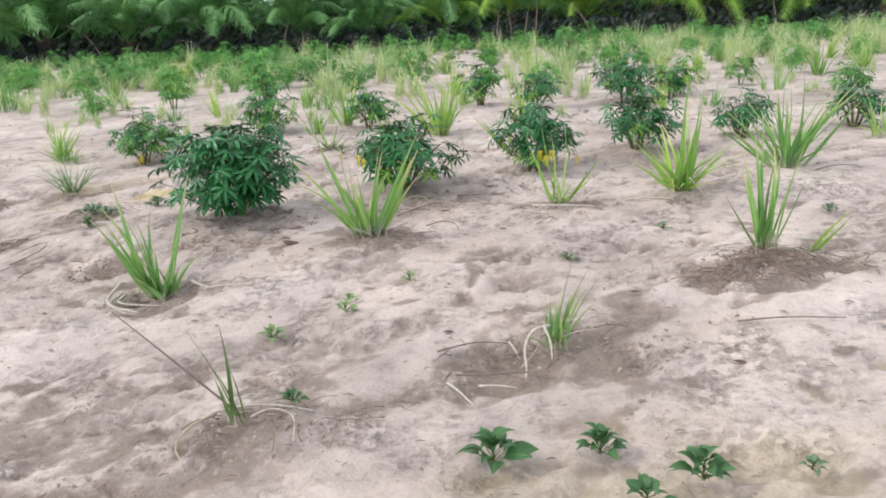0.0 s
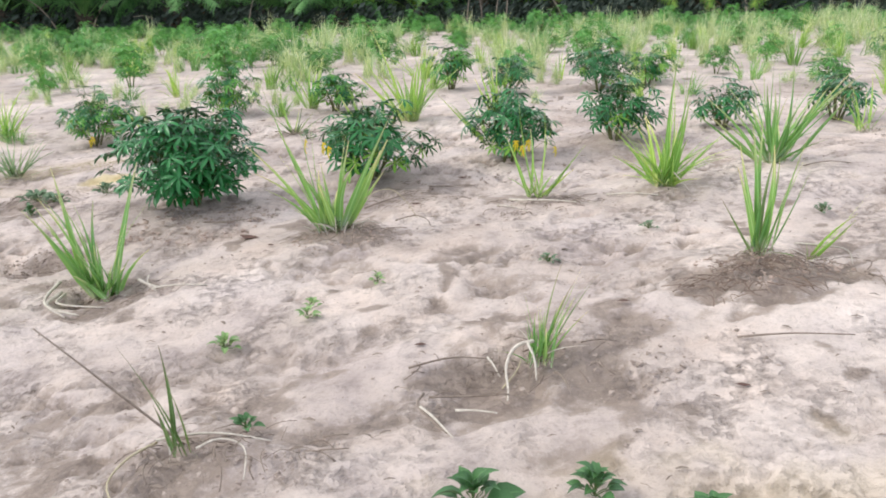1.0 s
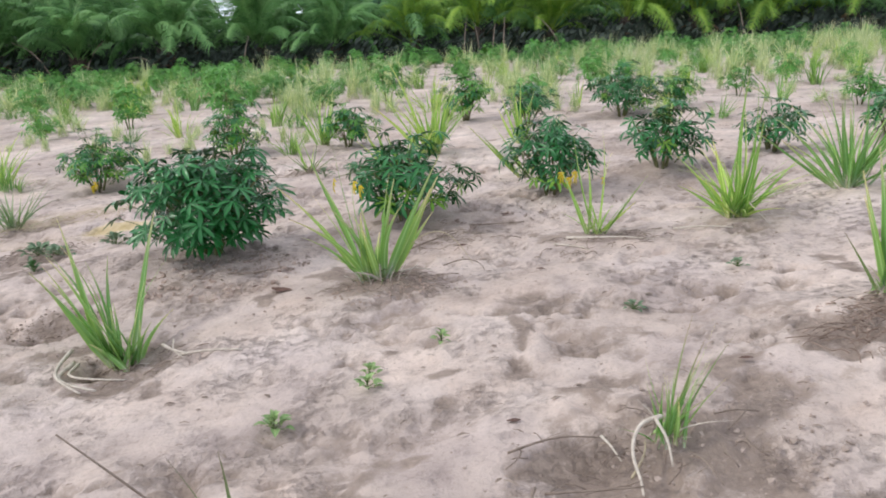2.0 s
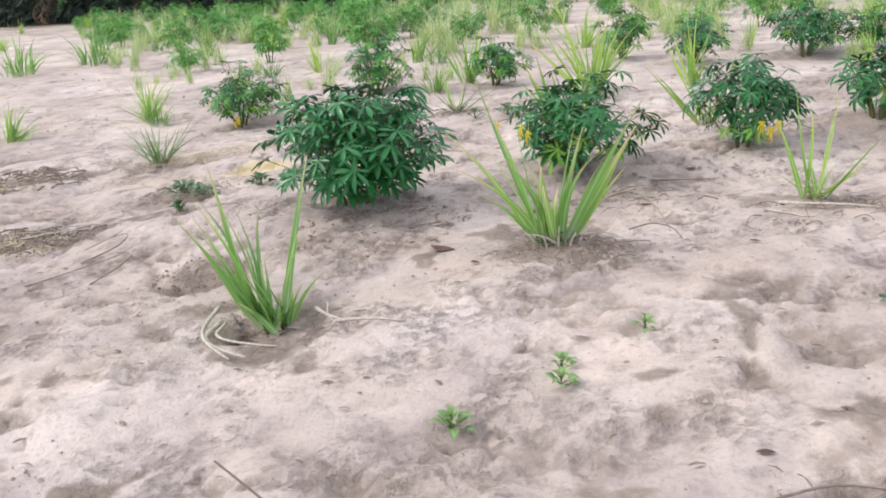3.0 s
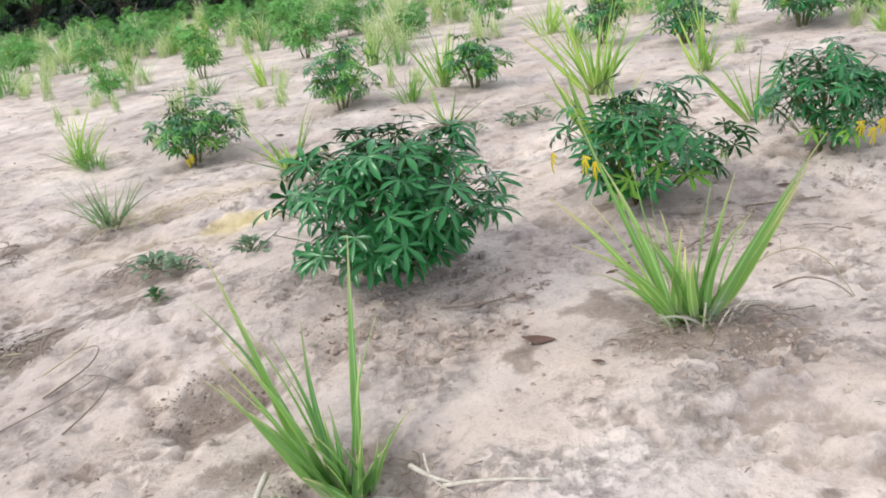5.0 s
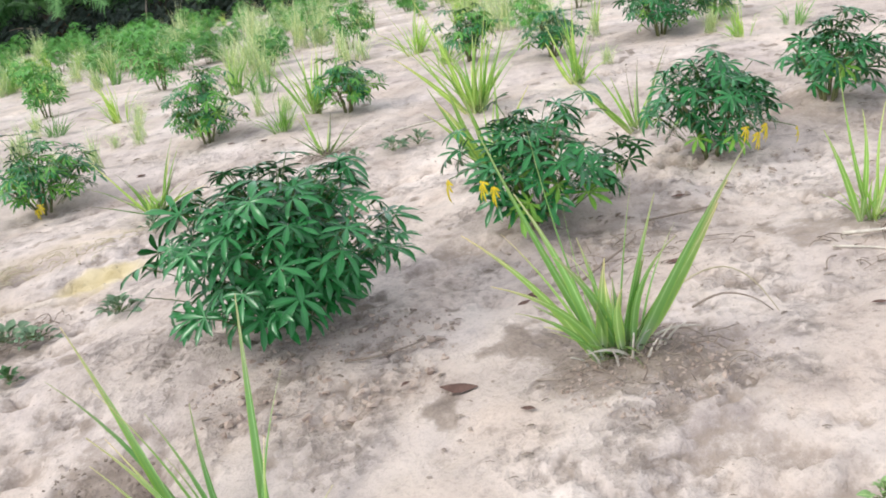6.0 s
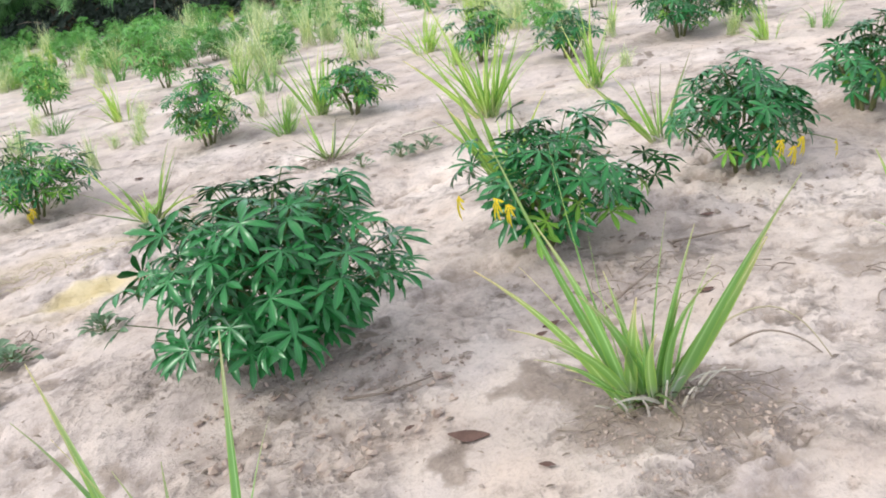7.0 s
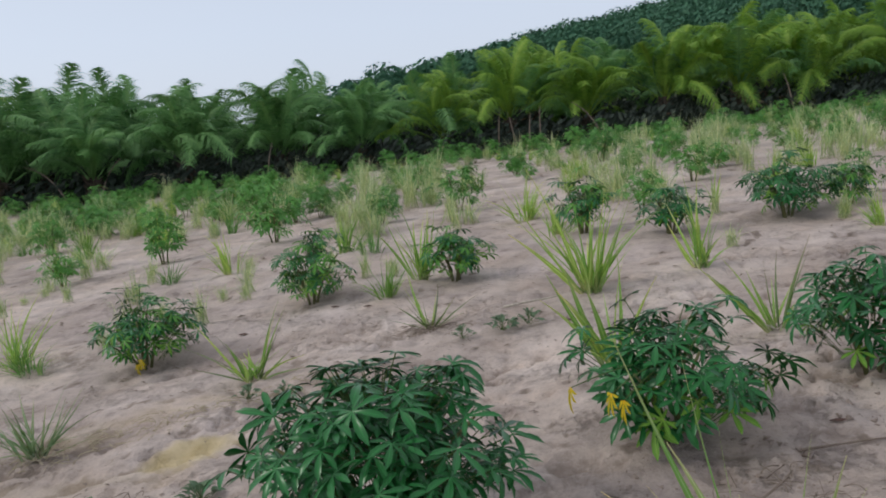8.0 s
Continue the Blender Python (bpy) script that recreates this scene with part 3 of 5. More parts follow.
cassava(-1.53, 5.80, 1.13, 0.735, 375, 0.128, 1, "dense dark green cassava bush with broad drooping palmate leaves", (), False, 0.12,
        [(0.0, 1.11, 1.02), (0.9, 1.0, 1.0), (1.8, 1.0, 1.0), (2.7, 1.04, 1.0), (3.4, 1.14, 0.93), (4.3, 1.0, 1.02), (5.3, 0.97, 1.0)])
cassava(-0.34, 6.34, 0.96, 0.65, 150, 0.128, 2, "open cassava bush with a few yellow leaves low down",
        [(-0.31, -0.28, 0.32), (-0.27, -0.31, 0.30), (-0.45, -0.20, 0.33)])
cassava(0.73, 6.72, 0.80, 0.58, 140, 0.114, 3, "cassava bush with yellow lower leaves on bare stems",
        [(0.02, -0.32, 0.20), (0.07, -0.34, 0.17), (0.11, -0.34, 0.21), (0.32, -0.28, 0.15)])
cassava(1.65, 7.08, 0.80, 0.52, 105, 0.115, 4, "dark green cassava plant beside a grass clump")
cassava(-3.62, 9.15, 0.98, 0.66, 150, 0.11, 5, "low cassava plant with one yellowing leaf at its foot", [(0.02, -0.2, 0.08), (0.06, -0.22, 0.12)], True)
cassava(-2.45, 10.25, 0.92, 0.72, 150, 0.11, 6, "upright dark cassava plant with thin stems", (), True)
cassava(-1.12, 10.32, 0.78, 0.56, 90, 0.125, 7, "small light green cassava plant", (), True)
cassava(1.08, 10.88, 0.74, 0.56, 80, 0.12, 8, "small dark cassava plant in sparse sand")
cassava(0.33, 11.55, 0.80, 0.72, 95, 0.125, 9, "bushy young cassava plant behind a grass clump", (), True)
cassava(2.26, 10.90, 1.1, 0.72, 165, 0.115, 10, "wide cassava bush with dense dark leaves")
cassava(2.85, 10.85, 0.50, 0.46, 40, 0.12, 12, "slim cassava plant with pale leaves", (), True)
cassava(2.65, 7.42, 0.68, 0.42, 55, 0.12, 13, "low round cassava bush behind tall grass")
cassava(3.72, 7.55, 0.64, 0.48, 55, 0.12, 14, "round cassava bush with dark leaves")


def cassava_far(seed, w, h, leaves):
    """A bush farther off: stems, and the crown as one part."""
    rng = random.Random(seed)
    plant = thing("cassava_plant", 0, 0, "green cassava bush in a planted row", "cassava plant", "cassava rows")
    for s in stems(rng, w, h, 3):
        part("stem", s, plant)
    g = Geo()
    for p, m, hub in leaf_spots(rng, w, h, leaves):
        k = 0.145 * rng.uniform(0.8, 1.15)
        lobe_leaf(g, k, rng, False, 6, m)
    tagged(part("foliage", g.mesh("foliage", CASSAVA_HAZED), plant), kind="stuff")
    return plant


FAR_KINDS = [cassava_far(s, w, h, n) for s, w, h, n in ((31, 0.85, 0.66, 90), (32, 1.0, 0.78, 110), (33, 0.70, 0.74, 80), (34, 0.75, 0.56, 70), (35, 0.92, 0.86, 100))]
placed = set()


def put_far(kinds, x, y, size, rng):
    """Places a plant of one of the kinds: the first of each kind is moved, the others are copies."""
    k = rng.randrange(len(kinds))
    m = Matrix.Translation((x, y, height(x, y) - 0.01)) @ Matrix.Rotation(rng.uniform(0, 6.28), 4, "Z")
    if id(kinds[k]) in placed:
        ob = copy_thing(kinds[k], m)
        ob.scale = (size, size, size)
    else:
        placed.add(id(kinds[k]))
        ob = kinds[k]
        ob.matrix_basis = m @ Matrix.Scale(size, 4)
    return ob


# ---- grass clumps ----
def blade_mesh(rng, tip, width, sag=0.25, base=(0, 0), twist=None):
    """One blade from the clump's foot to its tip (x, y, z), bending outward; twist: how far its flat face is turned about its length."""
    b = Vector((base[0], base[1], -0.01))
    t = Vector(tip)
    mid = b + (t - b) * 0.5
    mid = Vector((mid.x * (1 - sag), mid.y * (1 - sag), mid.z + sag * (0.25 * (t - b).length)))
    bow = rng.uniform(-0.09, 0.09) * (t - b).length
    mid += Vector((bow, rng.uniform(-0.5, 0.5) * bow, 0))
    g = Geo()
    d = (t - b).normalized()
    level = Vector((-d.y, d.x, 0.001)).normalized()
    twist = rng.uniform(-0.8, 0.8) if twist is None else twist
    side = level * math.cos(twist) + d.cross(level) * math.sin(twist)
    thread = (lambda u: min(1.0, 0.42 + 2.3 * u) * (0.05 + 0.95 * (1 - u) ** 1.5)) if t.z > 0.62 else None
    ribbon(g, bezier(b, mid, t, 9), width, 0.4, side, thread)
    return g


def clump(x, y, tips, label, seed, width=0.013, mat=None, extra=6, spread=0.30, rise=0.28, stubs=5, dull=()):
    """A grass clump: tips as (across, up) and perhaps (back, width, sag) from its foot, further short blades and dry stubs by chance."""
    rng = random.Random(seed)
    plant = thing("grass_clump", x, y, label, "grass clump", "grass clumps")
    for across, up, *more in tips:
        back = more[0] if more else rng.uniform(-0.12, 0.12) + 0.02
        thick = width * (more[1] if len(more) > 1 else rng.uniform(0.65, 1.3))
        sag = more[2] if len(more) > 2 else rng.uniform(0.05, 0.4)
        g = blade_mesh(rng, (across, back, up), thick, sag, (max(-0.10, min(0.10, across * 0.16)) + rng.uniform(-0.03, 0.03), max(-0.06, min(0.06, back * 0.1)) + rng.uniform(-0.02, 0.02)), (1 if across < 0 else -1) * rng.uniform(0.5, 1.25))
        part("blade", g.mesh("blade", mat or BLADE), plant)
    for across, up, back in dull:
        g = blade_mesh(rng, (across, back, up), width * rng.uniform(0.4, 0.7), rng.uniform(0.0, 0.3), (across * 0.12, back * 0.1))
        part("blade", g.mesh("blade", BLADE_DULL), plant, None, "dull brownish blade")
    for i in range(extra):
        a = rng.uniform(0, 6.28)
        r = spread * rng.uniform(0.25, 1.0)
        g = blade_mesh(rng, (math.cos(a) * r, math.sin(a) * r, rise * rng.uniform(0.3, 1.15)), width * rng.uniform(0.35, 0.9), rng.uniform(0.05, 0.6),
                       (rng.uniform(-0.05, 0.05), rng.uniform(-0.05, 0.05)))
        part("blade", g.mesh("blade", mat or BLADE), plant)
    for i in range(stubs):
        a = rng.uniform(0, 6.28)
        r = rng.uniform(0.06, 0.20)
        g = blade_mesh(rng, (math.cos(a) * r, math.sin(a) * r, rng.uniform(0.01, 0.10)), width * rng.uniform(0.22, 0.42), 0.5, (rng.uniform(-0.05, 0.05), rng.uniform(-0.05, 0.05)))
        part("blade", g.mesh("blade", STRAW if rng.random() < 0.55 else BLADE_DULL), plant, None, "short dry blade")
    return plant


clump(-1.59, 4.42, [(-0.62, 0.52, 0.84, 1.5, 0.16), (-0.04, 0.58, 0.72, 0.8, 0.12), (0.07, 0.38, 0.56, 0.5, 0.3), (-0.74, 0.32, 0.88, 0.7, 0.2), (-0.31, 0.51, -0.12, 1.6, 0.2), (-0.32, 0.44, -0.02, 1.4, 0.2), (-0.34, 0.48, 0.06, 1.3, 0.16), (-0.27, 0.46, -0.06, 1.4, 0.16), (-0.37, 0.50, 0.16, 1.2, 0.14),
      (0.19, 0.22, 0.16, 0.9, 0.3), (-0.46, 0.46, 0.50, 0.9, 0.2), (-0.30, 0.40, 0.40, 0.7, 0.15), (-0.22, 0.36, 0.22, 0.8, 0.25), (0.02, 0.32, 0.30, 0.6, 0.1), (-0.08, 0.26, 0.1, 0.7, 0.1), (0.12, 0.20, 0.05, 0.6, 0.3), (-0.50, 0.48, 0.62, 0.8, 0.15), (-0.36, 0.44, 0.24, 0.9, 0.15), (-0.28, 0.30, 0.05, 0.9, 0.2), (-0.16, 0.44, 0.34, 0.6, 0.1), (0.04, 0.24, 0.12, 0.8, 0.1)],
      "bright green grass clump leaning over, with dry blades at its foot", 21, 0.032, None, 14, 0.16, 0.26)
clump(-0.63, 2.69, [(-0.165, 0.36, 0.0, 1.2, 0.08), (-0.04, 0.37, 0.0, 1.2, 0.02), (-0.10, 0.24, 0.0, 1.2, 0.1), (-0.03, 0.24, 0.0, 1.2, 0.05), (-0.07, 0.18, -0.02, 1.2, 0.1)], "sparse grass tuft of a few olive blades with brown tips", 22, 0.0105, BLADE_DULL, 1, 0.1, 0.1, 3)
clump(-0.45, 5.00, [(-0.40, 0.85, 0.08, 0.85, 0.14), (-0.22, 0.78, 0.12, 0.75, 0.06), (-0.13, 0.68, 0.15, 0.3, 0.05), (-0.48, 0.52, -0.06, 0.7, 0.25), (-0.42, 0.37, -0.12, 0.75, 0.35), (-0.33, 0.44, 0.10, 0.5, 0.15), (-0.30, 0.60, 0.0, 0.9, 0.12),
      (0.11, 0.55, -0.06, 0.8, -0.12), (0.15, 0.43, -0.12, 0.7, 0.45), (0.08, 0.56, 0.05, 0.5, -0.05), (0.34, 0.68, -0.16, 1.3, 0.10), (0.33, 0.56, -0.08, 1.2, 0.12), (0.29, 0.50, -0.10, 1.3, 0.12), (0.22, 0.40, 0.05, 0.8, 0.15), (0.30, 0.36, 0.0, 0.8, 0.2),
      (-0.22, 0.42, -0.10, 0.9, 0.2), (-0.36, 0.28, -0.14, 0.6, 0.4), (-0.14, 0.34, -0.05, 0.8, 0.1), (-0.05, 0.28, -0.10, 0.5, 0.1)], "large fan of long yellow-green grass blades", 23, 0.028, BLADE_FAN, 13, 0.30, 0.34, 34)
clump(-0.36, 7.28, [(-0.34, 0.54, 0.0, 1.2, 0.1), (-0.30, 0.46, -0.05, 1.4, 0.1), (-0.24, 0.56, 0.0, 1.2, 0.08), (-0.26, 0.42, -0.1, 1.3, 0.1), (0.04, 0.66, 0.0, 1.0, 0.05), (0.10, 0.62), (0.24, 0.48), (-0.14, 0.46, 0.0, 1.2, 0.1), (-0.38, 0.40, 0.0, 1.0, 0.2), (-0.18, 0.36, -0.05, 1.2, 0.1)],
      "light green grass clump behind a cassava bush", 50, 0.021, BLADE_PALE, 8, 0.3, 0.3)
clump(0.80, 5.52, [(-0.12, 0.62), (0.02, 0.64), (-0.20, 0.40), (0.28, 0.26), (0.24, 0.20), (0.12, 0.48), (-0.05, 0.46), (0.30, 0.36)], "thin upright grass clump with pale blades", 24, 0.013, BLADE_PALE, 12, 0.22, 0.26)
clump(0.54, 3.18, [(-0.015, 0.19, 0.0, 1.2, 0.1), (0.03, 0.22, 0.03, 1.2, 0.1), (0.13, 0.24, 0.02, 1.0, 0.15), (0.06, 0.22, -0.02, 0.9, 0.2), (-0.15, 0.04, 0.0, 1.0, 0.3), (0.10, 0.15, -0.04, 1.0, 0.2), (-0.05, 0.15, 0.02, 1.0, 0.2), (0.02, 0.15, -0.05, 1.1, 0.1), (0.15, 0.27, 0.05, 0.7, 0.1), (0.18, 0.20, 0.0, 0.7, 0.15), (0.09, 0.26, 0.0, 0.9, 0.1),
      (0.20, 0.30, 0.06, 0.4, 0.1), (0.16, 0.34, 0.08, 0.35, 0.1)], "small green grass clump with bent dry stalks", 25, 0.0108, None, 14, 0.12, 0.20, 6, [(0.09, 0.37, 0.08), (0.22, 0.32, 0.06), (0.14, 0.28, 0.1)])
clump(1.63, 3.93, [(-0.14, 0.40, 0.0, 1.0, 0.1), (-0.08, 0.58, 0.04, 1.35, 0.08), (-0.03, 0.60, 0.06, 1.1, 0.05), (0.0, 0.50, -0.02, 1.2, 0.02), (0.04, 0.44, 0.0, 1.0, 0.05), (0.18, 0.54, 0.05, 0.8, 0.1), (0.15, 0.44, 0.0, 0.9, 0.12), (0.20, 0.38, 0.03, 0.7, 0.15),
      (-0.11, 0.48, 0.08, 1.0, 0.1), (0.09, 0.36, -0.03, 0.9, 0.1), (-0.05, 0.34, -0.05, 1.0, 0.1)], "upright green grass clump on a heap of roots", 26, 0.020, None, 5, 0.12, 0.24, 10, [(-0.20, 0.26, 0.0), (0.08, 0.50, 0.1)])
clump(1.78, 3.80, [(0.26, 0.28, 0.05, 0.4, 0.05), (0.20, 0.18, 0.0, 1.3, 0.1), (0.16, 0.14, -0.02, 1.2, 0.1), (0.22, 0.20, 0.03, 0.9, 0.15)], "short leaning tuft of broad green blades beside a clump", 51, 0.017, BLADE_PALE, 0, 0.1, 0.12, 4)
clump(1.64, 5.50, [(0.02, 0.90, 0.0, 1.2, 0.03), (0.07, 0.86, 0.03, 1.1, 0.05), (-0.02, 0.78, 0.02, 1.0, 0.03), (0.10, 0.74, -0.02, 1.0, 0.06), (0.05, 0.66), (-0.36, 0.36), (-0.30, 0.28), (-0.22, 0.40), (0.28, 0.26), (0.20, 0.22), (-0.34, 0.18), (-0.16, 0.44), (0.08, 0.56), (-0.10, 0.34), (0.32, 0.16)],
      "broad light green grass clump with upright middle blades", 27, 0.020, BLADE_PALE, 44, 0.46, 0.36)
clump(2.45, 5.78, [(-0.54, 0.44), (-0.46, 0.30), (0.46, 0.48), (0.40, 0.60), (-0.60, 0.36), (-0.20, 0.40), (-0.14, 0.52), (0.28, 0.50), (0.22, 0.42), (-0.36, 0.26), (0.06, 0.36), (-0.30, 0.34), (0.32, 0.44), (-0.06, 0.48)], "spreading green grass clump", 28, 0.021, None, 34, 0.5, 0.6)
clump(-2.56, 8.26, [(-0.42, 0.44, 0.1, 0.7, 0.15), (-0.30, 0.34, 0.0, 0.8, 0.15), (-0.16, 0.26, 0.0, 1.0, 0.2), (0.20, 0.50, 0.1, 0.7, 0.1), (0.23, 0.44, 0.12, 0.7, 0.05), (0.17, 0.40, 0.05, 0.7, 0.05), (0.14, 0.34, 0.0, 0.8, 0.1), (0.36, 0.14, 0.0, 0.7, 0.4), (-0.22, 0.16, -0.1, 0.8, 0.3), (-0.50, 0.24, 0.1, 0.4, 0.3)],
      "thin grass tuft with pale arching blades", 29, 0.020, BLADE_PALE, 14, 0.28, 0.18, 16, [(0.28, 0.20, 0.0), (-0.36, 0.18, 0.1), (0.10, 0.24, 0.1), (-0.30, 0.34, 0.1), (-0.20, 0.30, 0.0), (0.24, 0.40, 0.1), (0.18, 0.30, 0.0), (-0.44, 0.12, 0.0), (0.40, 0.08, -0.1)])
clump(-0.13, 8.95, [(-0.66, 0.92), (-0.50, 0.84), (-0.28, 0.72), (0.28, 0.70), (0.36, 0.62), (0.18, 0.66), (-0.56, 0.64), (0.14, 0.80), (-0.10, 0.62), (-0.38, 0.52), (0.34, 0.58), (0.05, 0.60), (-0.60, 0.50), (0.22, 0.90), (-0.44, 0.98)],
      "big yellow-green grass clump beside a cassava plant", 30, 0.024, BLADE_PALE, 34, 0.62, 0.72)
clump(0.80, 9.22, [(-0.14, 0.80), (0.02, 0.74), (-0.06, 0.62), (0.22, 0.40), (-0.24, 0.36), (0.14, 0.50)], "narrow upright grass clump", 41, 0.021, BLADE_PALE, 22, 0.30, 0.52)
clump(0.66, 7.55, [(-0.50, 0.44, -0.1, 1.0, 0.1), (-0.42, 0.38, 0.0, 1.1, 0.1), (-0.36, 0.32, -0.1, 1.0, 0.15), (-0.28, 0.42, 0.1, 0.8, 0.1), (-0.18, 0.36, 0.0, 0.8, 0.1), (-0.32, 0.24, 0.0, 0.9, 0.2)],
      "green grass clump with brown inner blades", 42, 0.019, BLADE_PALE, 7, 0.24, 0.24, 10, [(0.20, 0.48, 0.0), (0.16, 0.40, 0.05), (0.04, 0.44, 0.1), (-0.06, 0.40, 0.05), (0.24, 0.52, 0.1), (0.10, 0.34, 0.0)])
clump(0.83, 7.36, [(0.16, 0.20), (0.20, 0.12), (0.08, 0.16)], "small grass tuft beside a larger clump", 43, 0.014, None, 3, 0.1, 0.1)
clump(-1.36, 8.80, [(-0.14, 0.44, 0.0, 1.1, 0.05), (-0.08, 0.30, 0.0, 0.8, 0.1), (-0.20, 0.34, 0.05, 0.6, 0.1), (0.06, 0.26, 0.0, 0.6, 0.1)], "withered grass tuft with one green blade", 44, 0.015, BLADE_PALE, 0, 0.2, 0.14, 30,
      [(-0.30, 0.24, 0.0), (0.20, 0.22, 0.0), (0.32, 0.14, -0.1), (-0.34, 0.12, -0.1), (0.08, 0.30, 0.1), (-0.16, 0.20, -0.1), (0.26, 0.26, 0.1), (-0.22, 0.30, 0.1), (0.14, 0.16, -0.15), (-0.04, 0.22, -0.1), (0.36, 0.20, 0.05), (-0.26, 0.16, 0.1)])
clump(-3.66, 7.46, [(-0.30, 0.46, 0.0, 0.8, 0.05), (-0.36, 0.36, 0.05, 0.7, 0.1), (0.34, 0.40, 0.05, 0.6, 0.05), (0.40, 0.24, 0.0, 0.6, 0.2), (-0.20, 0.32, 0.05, 0.8, 0.1), (0.24, 0.34, 0.0, 0.7, 0.05), (0.30, 0.30, 0.1, 0.7, 0.1), (0.12, 0.30, 0.0, 0.6, 0.1), (-0.06, 0.22, 0.0, 0.8, 0.1)],
      "grey-green grass tuft with spread blades", 45, 0.014, BLADE_GREY, 30, 0.42, 0.34, 12, [(0.30, 0.16, -0.1), (-0.34, 0.20, 0.0), (0.44, 0.12, 0.0), (0.14, 0.26, 0.1), (-0.18, 0.24, 0.1), (0.26, 0.30, 0.05), (-0.08, 0.30, 0.0)])
clump(-4.80, 9.45, [(-0.20, 0.50), (0.10, 0.52), (0.34, 0.44), (-0.08, 0.40), (0.22, 0.36), (0.30, 0.30), (-0.28, 0.28)], "yellow-green grass clump on bare sand", 46, 0.015, BLADE_PALE, 36, 0.55, 0.48, 10, [(0.40, 0.14, 0.0), (-0.40, 0.16, 0.0), (0.24, 0.26, 0.1), (-0.2, 0.24, -0.1), (0.0, 0.2, -0.15)])
clump(-1.42, 10.45, [(-0.34, 0.70), (-0.20, 0.82), (0.02, 0.60), (-0.42, 0.50), (0.16, 0.66)], "leaning grass clump beside a small cassava plant", 47, 0.022, BLADE_PALE, 26, 0.42, 0.62)
clump(3.70, 7.02, [(-0.18, 0.40), (0.06, 0.44), (0.22, 0.36), (-0.26, 0.28)], "yellow-green grass clump beside a cassava bush", 48, 0.013, BLADE_PALE, 10, 0.3, 0.3)
clump(1.68, 2.46, [(-0.22, 0.14, 0.02, 1.0, 0.2), (-0.16, 0.20, 0.0, 0.9, 0.2), (0.12, 0.22), (0.05, 0.26), (-0.05, 0.2)], "pale grass tuft on bare sand", 53, 0.009, BLADE_PALE, 6, 0.14, 0.2)
clump(1.90, 11.92, [(0.0, 0.48), (0.06, 0.40), (-0.05, 0.44)], "narrow grass tuft in sparse sand", 49, 0.014, BLADE_PALE, 4, 0.15, 0.3)


def clump_far(seed, blades, spread, rise, mat, thick=0.0125, label="light green grass clump between the cassava rows"):
    """Grass farther off: a few uneven bundles of blades, some bent over."""
    rng = random.Random(seed)
    plant = thing("grass_clump", 0, 0, label, "grass clump", "grass clumps")
    g = Geo()
    bundles = [(rng.uniform(0, 6.28), rng.uniform(0.1, 0.75), rng.uniform(0.55, 1.0), rng.uniform(0, 0.16)) for _ in range(6)]
    for i in range(blades):
        a0, r0, tall, off = bundles[min(5, int(6 * rng.random() ** 1.4))]
        a, r = a0 + rng.gauss(0, 0.5), spread * max(0.04, r0 + rng.gauss(0, 0.22))
        up = rise * tall * rng.uniform(0.35, 1.05) * (1 - 0.30 * min(1, r / spread))
        base = (math.cos(a0) * off + rng.uniform(-0.05, 0.05), math.sin(a0) * off + rng.uniform(-0.05, 0.05))
        one = blade_mesh(rng, (base[0] + math.cos(a) * r, base[1] + math.sin(a) * r, up), thick * rng.uniform(0.5, 1.25), rng.uniform(0.0, 0.7), base)
        g.add(one.v, one.f, one.a, one.b)
    tagged(part("foliage", g.mesh("foliage", mat), plant), kind="stuff")
    return plant


FAR_GRASS = [clump_far(61, 50, 0.48, 0.85, BLADE_PALE), clump_far(62, 64, 0.60, 0.74, BLADE_PALE), clump_far(63, 44, 0.40, 0.98, BLADE_PALE), clump_far(64, 48, 0.5, 0.80, BLADE)]

WISPS = []
for i, (sp, up) in enumerate(((0.5, 0.8), (0.65, 0.7), (0.45, 0.95), (0.7, 0.5))):
    rng = random.Random(65 + i)
    g = Geo()
    for k in range(60):
        a, r = rng.uniform(0, 6.28), sp * rng.random()
        ribbon(g, bezier((rng.uniform(-0.15, 0.15), rng.uniform(-0.15, 0.15), -0.01), (math.cos(a) * r * 0.4, math.sin(a) * r * 0.4, up * 0.6), (math.cos(a) * r, math.sin(a) * r, up * rng.uniform(0.3, 1.0)), 4),
               0.0075 * rng.uniform(0.5, 1.2), 0.4, (-math.sin(a) + rng.uniform(-0.6, 0.6), math.cos(a), 0))
    WISPS.append(g)
haze = Geo()


def put_wisp(x, y, size, rng):
    """A thin tuft, added to the one growth of pale grass that nobody could count."""
    g = rng.choice(WISPS)
    m = Matrix.Translation((x, y, height(x, y))) @ Matrix.Rotation(rng.uniform(0, 6.28), 4, "Z") @ Matrix.Scale(size, 4)
    haze.add([m @ Vector(p) for p in g.v], g.f, g.a, g.b)


# the rows that go on towards the trees: x, y, size
rng = random.Random(77)
for x, y, size in ((-5.05, 14.0, 1.05), (-3.62, 14.62, 1.15), (-2.07, 14.9, 0.85), (-0.88, 15.05, 1.0), (-6.2, 13.4, 0.7), (-4.9, 20.2, 1.1), (-10.2, 18.6, 1.2), (-10.5, 21.5, 1.1),
                   (-1.6, 19.0, 1.0), (0.6, 20.3, 0.95), (-4.7, 18.1, 1.1), (1.33, 12.83, 0.7), (2.6, 20.7, 1.1), (3.03, 11.15, 0.65), (4.1, 20.5, 1.1), (4.15, 12.05, 0.6)):
    put_far(FAR_KINDS, x, y, size, rng)
